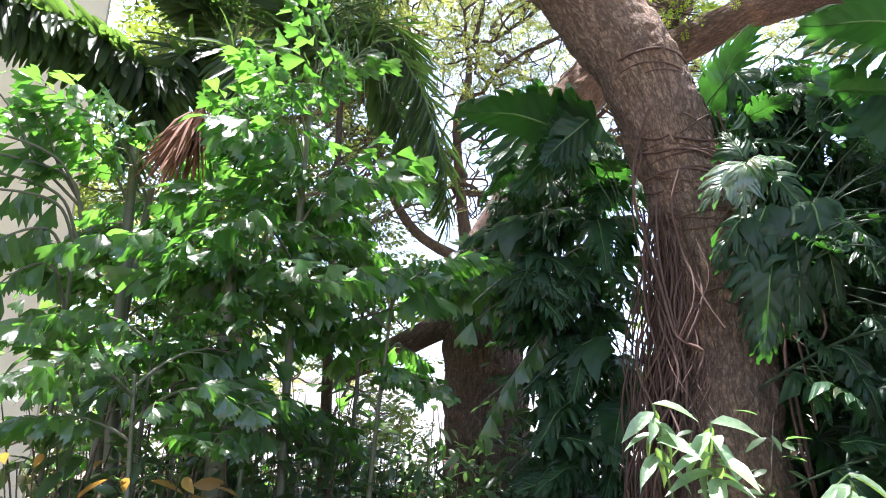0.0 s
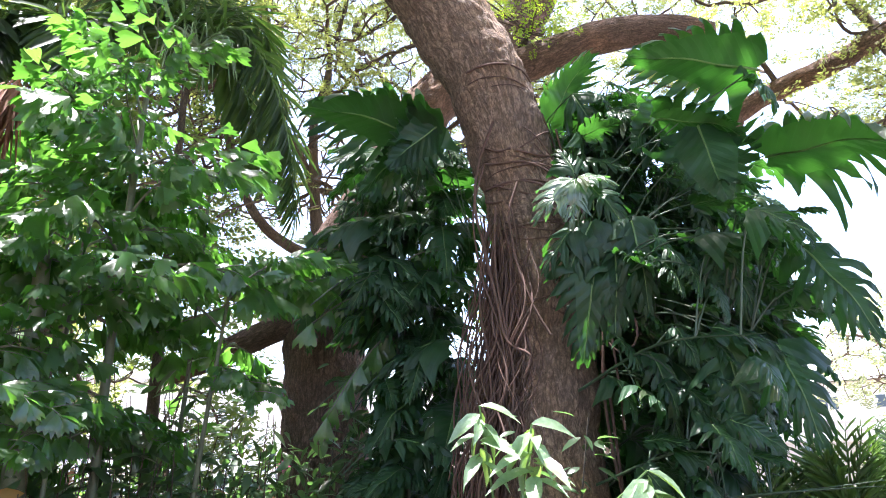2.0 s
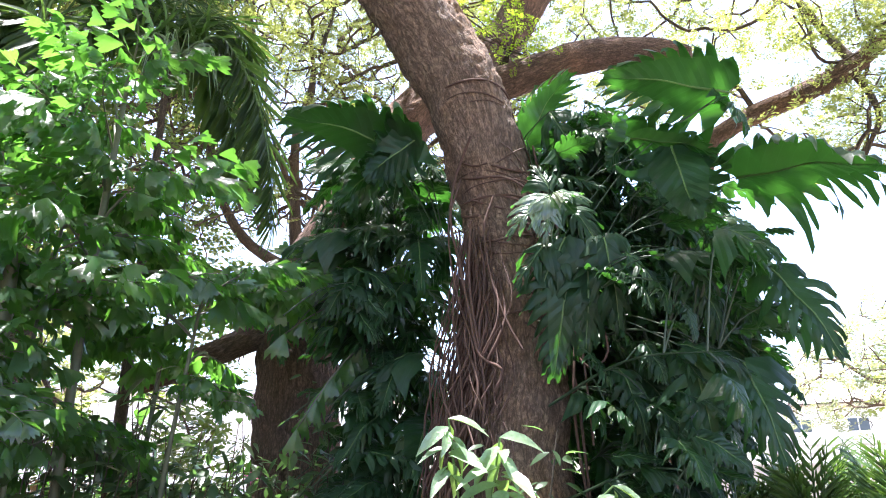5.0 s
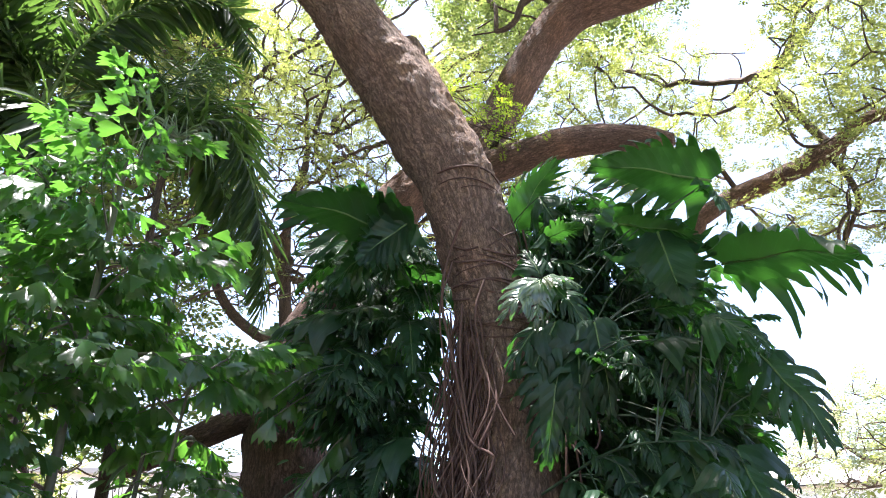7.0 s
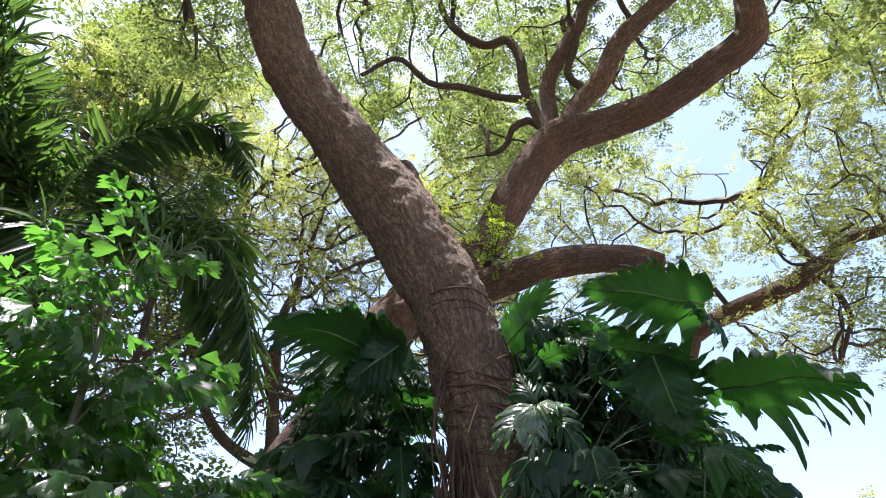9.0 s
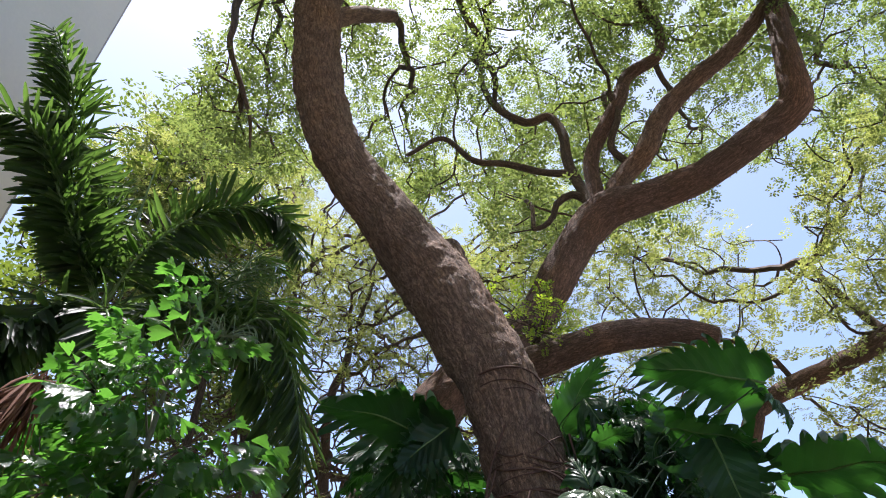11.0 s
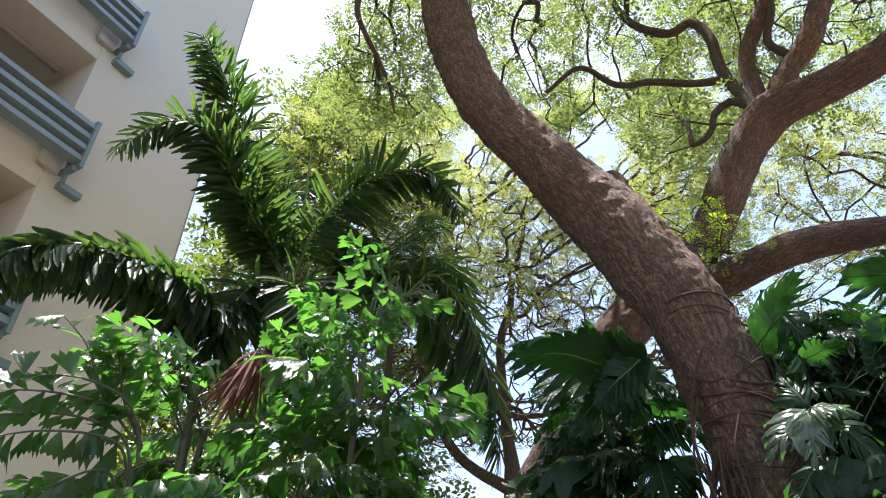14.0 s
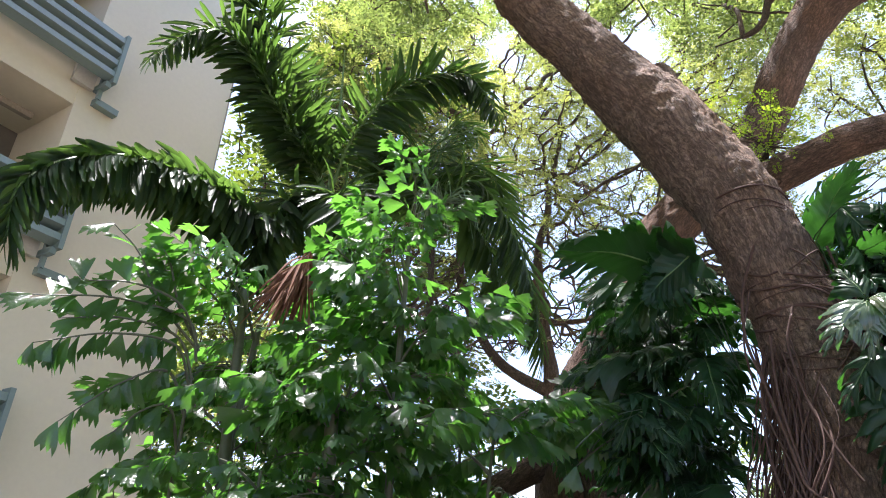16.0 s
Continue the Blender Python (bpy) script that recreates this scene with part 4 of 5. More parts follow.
# leaves that stand out, by bearing, elevation and distance: stem, base, tip, facing
HEROES = [
    ((24, 14, 4.3), (41.0, 28.4, 4.15), (31.6, 32.2, 3.95), (0.15, 0.5, 0.85), 6),
    ((24, 12, 4.3), (41.0, 22.0, 4.15), (51.5, 23.0, 3.85), (0.25, 0.5, 0.8), 6),
    ((24, 20, 4.3), (36.1, 24.8, 4.1), (37.6, 17.6, 3.95), (0.45, 0.75, 0.35), 6),
    ((24, 16, 4.3), (40.4, 28.0, 4.2), (43.4, 26.4, 4.0), (0.2, 0.4, 0.9), 1),
    ((24, 16, 4.3), (33.0, 26.2, 4.2), (40.6, 25.0, 4.05), (0.3, 0.5, 0.8), 0),
    ((24, 16, 4.3), (33.0, 27.0, 4.3), (29.4, 24.0, 4.2), (0.2, 0.6, 0.6), 6),
    ((16, 18, 4.8), (12.6, 26.4, 4.5), (2.0, 30.2, 4.25), (-0.1, 0.45, 0.88), 6),
    ((16, 18, 4.8), (13.4, 27.4, 4.45), (7.8, 23.8, 4.35), (0.1, 0.75, 0.5), 6),
    ((16, 18, 4.8), (10.6, 25.2, 4.4), (5.0, 22.4, 4.3), (0.1, 0.5, 0.8), 2),
    ((16, 18, 4.8), (9.8, 26.2, 4.6), (8.6, 30.6, 4.4), (0.1, 0.7, 0.5), 0),
    ((24, 24, 4.4), (25.4, 26.4, 4.75), (29.5, 29.6, 4.5), (-0.1, 0.5, 0.8), 5),
    ((24, 24, 4.4), (23.4, 27.0, 4.6), (26.4, 32.0, 4.5), (-0.1, 0.6, 0.7), 6),
    ((24, 24, 4.4), (25.4, 26.0, 4.7), (28.8, 25.0, 4.6), (-0.1, -0.5, 0.8), 0),
    ((24, 20, 4.2), (25.6, 22.4, 3.88), (22.0, 20.4, 3.75), (-0.2, -0.85, 0.5), 7),
    ((24, 20, 4.2), (25.6, 22.4, 3.88), (25.4, 19.2, 3.76), (-0.1, -0.9, 0.4), 7),
    ((24, 20, 4.2), (25.8, 22.6, 3.9), (28.8, 22.6, 3.8), (-0.1, -0.7, 0.7), 7),
    ((24, 20, 4.2), (25.6, 22.8, 3.92), (24.4, 25.4, 3.95), (-0.3, -0.7, 0.6), 4),
    ((24, 20, 4.2), (26.6, 22.0, 3.95), (29.6, 19.4, 3.8), (-0.3, -0.7, 0.6), 1),
    ((24, 16, 4.2), (26.6, 18.8, 3.9), (23.4, 14.0, 3.8), (-0.3, -0.7, 0.6), 1),
    ((24, 16, 4.2), (25.2, 18.6, 3.9), (22.0, 16.0, 3.8), (-0.3, -0.6, 0.7), 4),
    ((24, 14, 4.2), (27.0, 17.0, 3.9), (25.3, 8.2, 3.8), (-0.3, -0.85, 0.3), 2),
    ((24, 14, 4.2), (28.6, 17.6, 3.9), (28.4, 10.2, 3.8), (-0.2, -0.85, 0.3), 1),
    ((24, 14, 4.2), (30.0, 18.6, 3.9), (31.4, 12.0, 3.8), (-0.2, -0.85, 0.4), 0),
    ((24, 14, 4.2), (42.4, 14.8, 3.9), (46.9, 9.6, 3.7), (-0.3, -0.8, 0.4), 0),
    ((24, 12, 4.2), (39.6, 8.0, 3.9), (42.2, 1.8, 3.7), (-0.3, -0.8, 0.4), 1),
    ((24, 12, 4.2), (36.0, 9.0, 3.9), (37.5, 1.5, 3.8), (-0.3, -0.9, 0.3), 0),
]
for stem, b, t, up, kind in HEROES:
    philo_leaf(at(*stem), at(*b), at(*t), Vector(up), kind)
# woody stems reach out from the trunk; the mass of leaves springs from them
SHOOTS = []
for k in range(46):
    z0 = lr.uniform(0.5, 3.8)
    c, r = trunk_at(z0)
    ang = radians(-75 + 2.9 * k + lr.uniform(-6, 6))
    h = Vector((math.cos(ang), math.sin(ang), 0))
    far = lr.uniform(0.5, 1.4)
    pts = [Vector(c) + h * r, Vector(c) + h * (r + far * 0.5) + Vector((0, 0, 0.18)), Vector(c) + h * (r + far) + Vector((lr.uniform(-0.2, 0.2), lr.uniform(-0.2, 0.2), lr.uniform(-0.1, 0.3)))]
    if max(math.degrees(math.atan2(q.z - 1.6, math.hypot(q.x, q.y))) for q in pts) > 25:
        continue
    if math.degrees(math.atan2(pts[2].x, pts[2].y)) < 24 and pts[2].length < 4.7:
        continue
    limb("climbing_stem", philo, pts, [0.009, 0.007, 0.002], STALK_DARK, 6, 0.1, 0.2, 0.1)
    SHOOTS += [Vector(q) for q in smooth_line(pts, [1, 1, 1], 0.12)[0]]
for _ in range(1300):
    z0 = lr.uniform(0.6, 3.9)
    c, r = trunk_at(z0)
    ang = radians(lr.choice((lr.uniform(-75, 60), lr.uniform(-40, 50))))
    h = Vector((math.cos(ang), math.sin(ang), 0))
    reach = lr.uniform(0.3, 1.35) * (1.0 if z0 < 3.4 else 0.75)
    base = Vector(c) + h * (r + reach) + Vector((0, 0, lr.uniform(-0.25, 0.45)))
    size = lr.choice((lr.uniform(0.16, 0.30), lr.uniform(0.22, 0.42)))
    down = lr.uniform(-0.1, 1.4)
    way = (h + Vector((lr.uniform(-0.5, 0.5), lr.uniform(-0.5, 0.5), -down))).normalized()
    az = math.degrees(math.atan2(base.x, base.y))
    if az < 23.5 and base.length < 4.6:
        continue
    tip = base + way * size
    if math.degrees(math.atan2(base.z - 1.6, math.hypot(base.x, base.y))) > 30:
        continue
    # the lit leaves beside the trunk stand clear
    if (math.hypot(base.x - 1.65, base.y - 3.4) < 0.45 and base.z > 3.0) or (21 < az < 31 and base.length < 4.2 and base.z > 2.85):
        continue
    tel = math.degrees(math.atan2(tip.z - 1.6, math.hypot(tip.x, tip.y)))
    if math.degrees(math.atan2(tip.x, tip.y)) > min(47.5, 40 + 0.75 * max(-3, tel)):
        continue
    stem = min(SHOOTS, key=lambda q: (q - base).length)
    if (stem - base).length > 0.7:
        continue
    philo_leaf(stem, base, base + way * size, h * 0.4 + Vector((lr.uniform(-0.8, 0.8), lr.uniform(-0.9, 0.5), 0.8)))
# leaves on the far side and between the two trunks
for _ in range(255):
    z0 = lr.uniform(0.5, 4.0)
    spot = Vector((lr.uniform(0.5, 1.45), lr.uniform(4.7, 5.9), z0))
    lean = Vector((lr.uniform(-1, 0.6), lr.uniform(-1, 0.2), 0)).normalized()
    if spot.z > 4.3 - 0.5 * abs(spot.x - 0.9) or (spot.z < 2.95 and spot.x < 0.125 * spot.y):
        continue
    way = (lean + Vector((0, 0, -lr.uniform(-0.2, 1.2)))).normalized()
    philo_leaf(spot - lean * 0.5 - Vector((0, 0, 0.3)), spot, spot + way * lr.uniform(0.3, 0.55), Vector((lr.uniform(-0.3, 0.3), lr.uniform(-0.8, 0), 0.8)))

for _ in range(42):
    # leaves draped over the second trunk
    z0 = lr.uniform(2.85, 4.4)
    k = int(np.abs(second_line[:, 2] - z0).argmin())
    stem = Vector(second_line[k]) + Vector((lr.uniform(-0.3, 0.35), -0.33, 0))
    base = stem + Vector((lr.uniform(-0.15, 0.2), -lr.uniform(0.1, 0.35), lr.uniform(-0.05, 0.2)))
    philo_leaf(stem, base, base + Vector((lr.uniform(-0.6, 0.6), lr.uniform(-0.6, 0), -lr.uniform(0.2, 1.1))).normalized() * lr.uniform(0.22, 0.42), Vector((lr.uniform(-0.4, 0.4), lr.uniform(-0.9, -0.2), 0.7)))

# climbing stems and hanging roots
for k in range(3):
    pts = [Vector(trunk_at(z)[0]) + Vector((math.cos(0.5 * k - 0.4 + 0.4 * math.sin(2.4 * z + k)), math.sin(0.5 * k - 0.9 + 0.4 * math.sin(2.4 * z + k)), 0)) * (trunk_at(z)[1] + 0.03) for z in np.linspace(0.1, 3.6 + 0.2 * k, 12)]
    limb("climbing_stem", philo, pts, [0.009] * 12, ROOT, 8, 0.06, 0.25, 0.12)
for k in range(200):
    # roots hang down the shaded side of the trunk in a loose curtain
    z1 = lr.uniform(2.1, 3.2)
    z2 = lr.uniform(0.9, 1.9)
    face = radians(lr.gauss(-165, 18))
    c, r = trunk_at(z1)
    pts, off = [], lr.uniform(0.0, 1.0) ** 1.3 * 0.24
    sway = lr.uniform(0, 6)
    for z in np.linspace(z1, z2, 13):
        c, r = trunk_at(z)
        a = face + 0.2 * math.sin(3.4 * z + sway) + 0.08 * math.sin(9 * z + 2 * sway) - 0.10 * (z1 - z)
        pts.append(Vector(c) + Vector((math.cos(a), math.sin(a), 0)) * (r + off * min(1, 0.3 + (z1 - z)) + 0.03 * math.sin(7 * z + 3 * sway)))
        pts[-1].z = z
    w = lr.choice((0.002, 0.0025, 0.003, 0.004, 0.005, 0.007))
    limb("aerial_root", philo, pts, [w] * 13, ROOT, 6, 0.09, 0.25, 0.1)
for k in range(26):
    # thin roots bound round the trunk
    z0 = lr.choice((lr.uniform(3.0, 3.75), lr.uniform(2.4, 3.6), lr.uniform(3.9, 4.3) if k % 5 == 0 else lr.uniform(3.2, 3.7)))
    a0, turn, rise = lr.uniform(-190, -60), lr.uniform(70, 190), lr.uniform(-0.35, 0.35)
    pts = []
    for s in np.linspace(0, 1, 12):
        c, r = trunk_at(z0 + rise * s)
        a = radians(a0 + turn * s)
        pts.append(Vector(c) + Vector((math.cos(a), math.sin(a), 0)) * (r * 1.03 + 0.006))
        pts[-1].z = z0 + rise * s + 0.05 * math.sin(5 * s + k)
    w = lr.choice((0.004, 0.005, 0.006, 0.008))
    limb("binding_root", philo, pts, [w] * 12, ROOT, 6, 0.05, 0.2, 0.1)
VINES = (
    ([(18.5, 27.5, 4.15), (17.0, 24, 4.25), (16.6, 20.5, 4.25), (17.3, 17.2, 4.2), (18.2, 13.0, 4.12), (19.0, 9.4, 4.08), (20.9, 8.2, 4.05), (20.2, 6.4, 4.05)], 0.009),
    ([(20.5, 22.5, 4.14), (19.6, 20, 4.14), (19.8, 17.5, 4.13), (20.3, 15.0, 4.11), (21.4, 12.0, 4.09), (22.6, 9.8, 4.08)], 0.008),
    ([(18.4, 20.5, 4.2), (18.2, 17.5, 4.18), (18.3, 14.5, 4.14), (18.8, 11.0, 4.11), (19.4, 7.0, 4.08), (19.2, 3.5, 4.05)], 0.008),
    ([(17.5, 18.5, 4.25), (17.0, 16, 4.22), (16.8, 12.0, 4.2), (17.4, 8.0, 4.14), (17.6, 3.0, 4.1)], 0.007),
    ([(17.5, 24, 4.25), (16.4, 20, 4.25), (17.0, 15, 4.2), (18.5, 10, 4.1), (19.0, 5, 4.05)], 0.006),
    ([(26.0, 16, 4.15), (26.8, 14, 4.1), (27.3, 11.5, 4.05), (27.7, 6.5, 4.02), (27.9, 2.2, 4.0)], 0.007),
    ([(26.4, 15.4, 4.15), (28.2, 13.4, 4.05), (29.5, 10.4, 4.0), (29.2, 8.7, 4.0), (27.9, 8.2, 4.0), (27.0, 9.3, 4.02)], 0.006),
)
for loop, girth in VINES:
    limb("hanging_vine", philo, [at(*q) for q in loop], [girth] * len(loop), ROOT, 8, 0.05, 0.25, 0.1)


# ---- palms ----
def fishtail_leaflet(seed):
    """A wedge folded along its middle, cut slanting and jagged at the end."""
    r = random.Random(seed)
    slant = r.choice((-1, 1))
    v, f = [], []
    wide = (0.02, 0.18, 0.30, 0.37 + r.uniform(-0.04, 0.05))
    for y, w in zip((0, 0.3, 0.55, 0.74), wide):
        for c in (-1, -0.5, 0, 0.5, 1):
            x = c * w
            v.append((x, y + 0.12 * slant * x, 0.22 * abs(x) - 0.20 * y * y + 0.01 * math.sin(20 * x)))
    for k in range(3):
        f += [(5 * k + c, 5 * k + c + 1, 5 * k + c + 6, 5 * k + c + 5) for c in range(4)]
    for c in range(4):
        a, b = v[15 + c], v[16 + c]
        x = (a[0] + b[0]) / 2
        y = 0.92 + 0.45 * slant * x + r.uniform(-0.07, 0.05)
        v.append((x * 1.12, y, 0.22 * abs(x) - 0.24 * y * y))
        f.append((15 + c, 16 + c, 20 + c))
    tri = [t for q in f for t in ([(q[0], q[1], q[2]), (q[0], q[2], q[3])] if len(q) == 4 else [q])]
    return np.array(v, float), np.array(tri)


FISH = [fishtail_leaflet(k) for k in range(4)]
FISH_MESH = [Geo().put(v, f, v[:, :2]).mesh("leaflet", FISHTAIL) for v, f in FISH]


def fishtail_plan(length, pinnae, per, r):
    """Stalk lines, and place, heading and size of every leaflet of one twice-divided frond along y."""
    def spine(s):
        return np.array([0, length * s * (1 - 0.12 * s), 0.22 * length * math.sin(1.9 * s) - 0.42 * length * s * s])
    lines, leaves = [([spine(s) for s in np.linspace(0, 1, 9)], 0.014 * length)], []
    for k in range(pinnae):
        s = 0.28 + 0.70 * k / (pinnae - 1)
        for side in (-1, 1):
            b = spine(s)
            a = radians(r.uniform(48, 66) * (1.1 - 0.4 * s)) * side
            w = np.array([math.sin(a), math.cos(a), r.uniform(-0.25, 0.2)])
            w /= np.linalg.norm(w)
            l = length * 0.37 * (1.15 - 0.55 * s) * r.uniform(0.85, 1.15)
            pts = [b + w * l * q + np.array([0, 0, -0.28 * l * q * q]) for q in (0, 0.35, 0.7, 1.0)]
            lines.append((pts, 0.0045 * length))
            for j in range(per):
                q = 0.25 + 0.75 * j / (per - 1)
                p = b + w * l * q + np.array([0, 0, -0.28 * l * q * q])
                flank = (1 if j % 2 else -1) if j < per - 1 else 0
                aa = math.atan2(w[0], w[1]) + flank * radians(r.uniform(35, 60))
                leaves.append((p, np.array([math.sin(aa), math.cos(aa), w[2] - r.uniform(0.5, 2.2)]), np.array([r.uniform(-0.7, 0.7), r.uniform(-0.7, 0.7), 1.0]), length * 0.165 * r.uniform(0.65, 1.3)))
    return lines, leaves


def fishtail_frond(seed, length=1.5, pinnae=7, per=6):
    r = random.Random(seed)
    lines, leaves = fishtail_plan(length, pinnae, per, r)
    g, h = Geo(), Geo()
    for pts, w in lines:
        tube(g, pts, np.linspace(w, w * 0.35, len(pts)), 5)
    for k, (v, f) in enumerate(FISH):
        some = leaves[k::4]
        scatter(h, v, f, [q[0] for q in some], turned(np.array([q[1] for q in some]), np.array([q[2] for q in some])), [q[3] for q in some])
    return g.mesh("frond", CANE), h.mesh("leaflets", FISHTAIL)


FRONDS = [fishtail_frond(k, 1.5, 5 + k % 2, 6) for k in range(6)]


def fishtail_palm(base, stems, label, fronds=8, height=(2.4, 4.2), size=(0.8, 1.2), low=0.58, single=0, girth=0.022):
    """A clump of thin canes with twice-divided fronds whose leaflets end like fish tails; single: fronds built leaflet by leaflet."""
    t = thing("fishtail_palm", base, label, "palm", "fishtail palms")
    for _ in range(stems):
        h = lr.uniform(*height)
        foot = Vector(base) + Vector((lr.uniform(-0.25, 0.25), lr.uniform(-0.25, 0.25), 0))
        head = foot + Vector((lr.uniform(-0.3, 0.3), lr.uniform(-0.3, 0.2), h))
        mid = (foot + head) / 2 + Vector((lr.uniform(-0.08, 0.08), 0, 0))
        limb("cane", t, [foot, mid, head], [girth, girth * 0.85, girth * 0.5], CANE, 8, 0.2, 0.1, 0.1)
        turn = lr.uniform(0, 360)
        for k in range(fronds):
            s = low + (1 - low) * (k + lr.random() * 0.6) / fronds
            p = foot.lerp(mid, s * 2) if s < 0.5 else mid.lerp(head, min(1, s * 2 - 1))
            turn += 137 + lr.uniform(-25, 25)
            lift = -8 + 40 * s + lr.uniform(-15, 10)
            scale = lr.uniform(*size)
            m = Matrix.Translation(p) @ pose(0, 0, 0, lift, lr.uniform(-25, 25), turn) @ Matrix.Scale(scale, 4)
            if single and k >= fronds - single:
                hang_frond(t, m, lr.randrange(1000), 1.5, 5, 5)
                continue
            stalk, leaves = FRONDS[lr.randrange(6)]
            f = part("frond", stalk, t, m)
            part("foliage", leaves, f, m, kind="stuff")
    return t


def hang_frond(parent, m, seed, length, pinnae, per, big=1.15):
    """A frond whose leaflets are pieces of their own."""
    lines, leaves = fishtail_plan(length, pinnae, per, random.Random(seed))
    g = Geo()
    for pts, w in lines:
        tube(g, pts, np.linspace(w, w * 0.35, len(pts)), 5)
    f = part("frond", g.mesh("frond", CANE), parent, m)
    for k, (p, ahead, above, size) in enumerate(leaves):
        part("leaflet", FISH_MESH[k % 4], f, m @ matrix_of(ahead, above, p, size * big))


FISH_LABELS = ("clumping fishtail palm with dark green jagged leaflets", "fishtail palm with sunlit jagged leaflets")
# the tall one with the pale cane
tall = thing("fishtail_palm", at(-12.4, 0, 5.0) - Vector((0, 0, 1.6)), "tall fishtail palm with a pale cane and drooping leaves", "palm", "fishtail palms")
cane = [at(-12.4, 0, 5.0) - Vector((0, 0, 1.6)), at(-12.6, 9, 5.0), at(-12.5, 19, 5.0), at(-12.2, 30.5, 5.0)]
limb("cane", tall, cane, [0.034, 0.03, 0.026, 0.014], CANE, 9, 0.15, 0.08, 0.1)
for k in range(18):
    s = k / 17
    z = 2.5 + 1.85 * s
    q = at(-12.5, 0, 5.0)
    m = Matrix.Translation((q.x, q.y, z)) @ pose(0, 0, 0, 14 + 34 * s + lr.uniform(-8, 8), lr.uniform(-25, 25), 137.5 * k + lr.uniform(-20, 20)) @ Matrix.Scale(lr.uniform(0.8, 1.0) * (1.0 - 0.25 * s), 4)
    hang_frond(tall, m, 300 + k, 1.05, 4, 5, 1.4)
for az, rho, n, hs, fr, sz, low in ((-8.2, 5.0, 1, (2.6, 2.8), 4, (0.45, 0.6), 0.72), (-9.2, 5.6, 1, (3.5, 3.7), 3, (0.55, 0.7), 0.72), (-15.4, 5.6, 1, (3.7, 4.0), 6, (0.55, 0.7), 0.72), (-18.0, 5.4, 1, (3.0, 3.3), 6, (0.5, 0.65), 0.65), (-20.5, 4.9, 1, (2.2, 2.4), 5, (0.45, 0.55), 0.75), (-16.0, 4.5, 1, (1.75, 1.9), 5, (0.45, 0.55), 0.8), (-23.8, 4.5, 1, (2.0, 2.1), 5, (0.45, 0.55), 0.8), (-24.5, 6.2, 1, (3.2, 3.6), 5, (0.5, 0.6), 0.7), (-21.0, 6.4, 1, (3.6, 3.9), 5, (0.5, 0.65), 0.7)):
    q = at(az, 0, rho)
    fishtail_palm((q.x, q.y, 0), n, FISH_LABELS[rho > 5], fronds=fr, height=hs, size=sz, low=low, single=3 if rho < 5 else 0)

for az, rho, h, wide in ((-18.3, 5.0, 2.9, 0.085), (-24.4, 5.5, 3.9, 0.06), (-28.2, 5.5, 3.6, 0.05)):
    q = at(az, 0, rho)
    fishtail_palm((q.x, q.y, 0), 1, "fishtail palm with a stout brown cane", fronds=5, height=(h, h), size=(0.55, 0.75), low=0.62, girth=wide)

# the fronds that hang before the house wall, leaflet by leaflet
wall_palm = thing("fishtail_palm", (-2.35, 4.3, 0), "fishtail palm with sunlit fronds hanging before the beige wall", "palm", "fishtail palms")
limb("cane", wall_palm, [(-2.35, 4.3, 0), (-2.36, 4.26, 1.5), (-2.36, 4.2, 2.95)], [0.018, 0.016, 0.010], CANE, 8, 0.2, 0.1, 0.1)


def spray(parent, foot, seed, start, end, hang, n, size):
    """One frond from foot over start to end, its leaflets hanging as pieces of their own."""
    r = random.Random(seed)
    a, b = at(*start), at(*end)
    line, rad = smooth_line([foot, a, (a + b) / 2 + Vector((0, 0, 0.07)), b], [0.011, 0.010, 0.007, 0.003], 0.05)
    f = part("frond", tube(Geo(), line, rad, 6).mesh("frond", CANE), parent)
    for k in range(n):
        q = Vector(line[int((0.30 + 0.70 * k / (n - 1)) * (len(line) - 1))])
        ahead = (b - a).normalized() * r.uniform(0.2, 0.7) + Vector((0, (0.5 if k % 2 else -0.5) * r.random(), (0.5 if k % 2 and hang < 0.6 else -hang) * r.uniform(0.6, 1.4) - 0.15))
        part("leaflet", FISH_MESH[k % 4], f, matrix_of(ahead, (r.uniform(-0.4, 0.4), r.uniform(-1.2, -0.4), r.uniform(0.1, 0.8)), q, size * r.uniform(0.7, 1.25)))


for seed, start, end, hang, n, size in ((1, (-30.5, 20.0, 4.75), (-42.0, 19.6, 4.45), 0.35, 15, 0.2), (2, (-31.3, 21.0, 4.7), (-39.0, 21.4, 4.5), 0.3, 12, 0.19), (3, (-31.0, 18.6, 4.75), (-39.8, 18.4, 4.5), 0.4, 12, 0.18), (4, (-31.1, 18.0, 4.7), (-41.0, 16.4, 4.4), 1.3, 14, 0.2), (5, (-31.2, 16.0, 4.7), (-37.9, 11.4, 4.5), 1.4, 11, 0.19), (6, (-30.5, 13.4, 4.7), (-34.4, 10.8, 4.6), 1.2, 7, 0.18), (7, (-33.0, 21.0, 4.7), (-37.9, 25.9, 4.65), 0.3, 9, 0.21), (8, (-31.5, 21.0, 4.75), (-34.4, 25.6, 4.7), 0.3, 8, 0.2)):
    spray(wall_palm, (-2.36, 4.22, at(*start).z - 0.25), seed, start, end, hang, n, size)
low_palm = thing("fishtail_palm", (1.0, 5.35, 0), "slender fishtail palm reaching out between the two trunks", "palm", "fishtail palms")
limb("cane", low_palm, [(1.0, 5.35, 0), (0.98, 5.3, 1.4), (0.92, 5.2, 2.7)], [0.018, 0.015, 0.010], CANE, 8, 0.2, 0.1, 0.1)
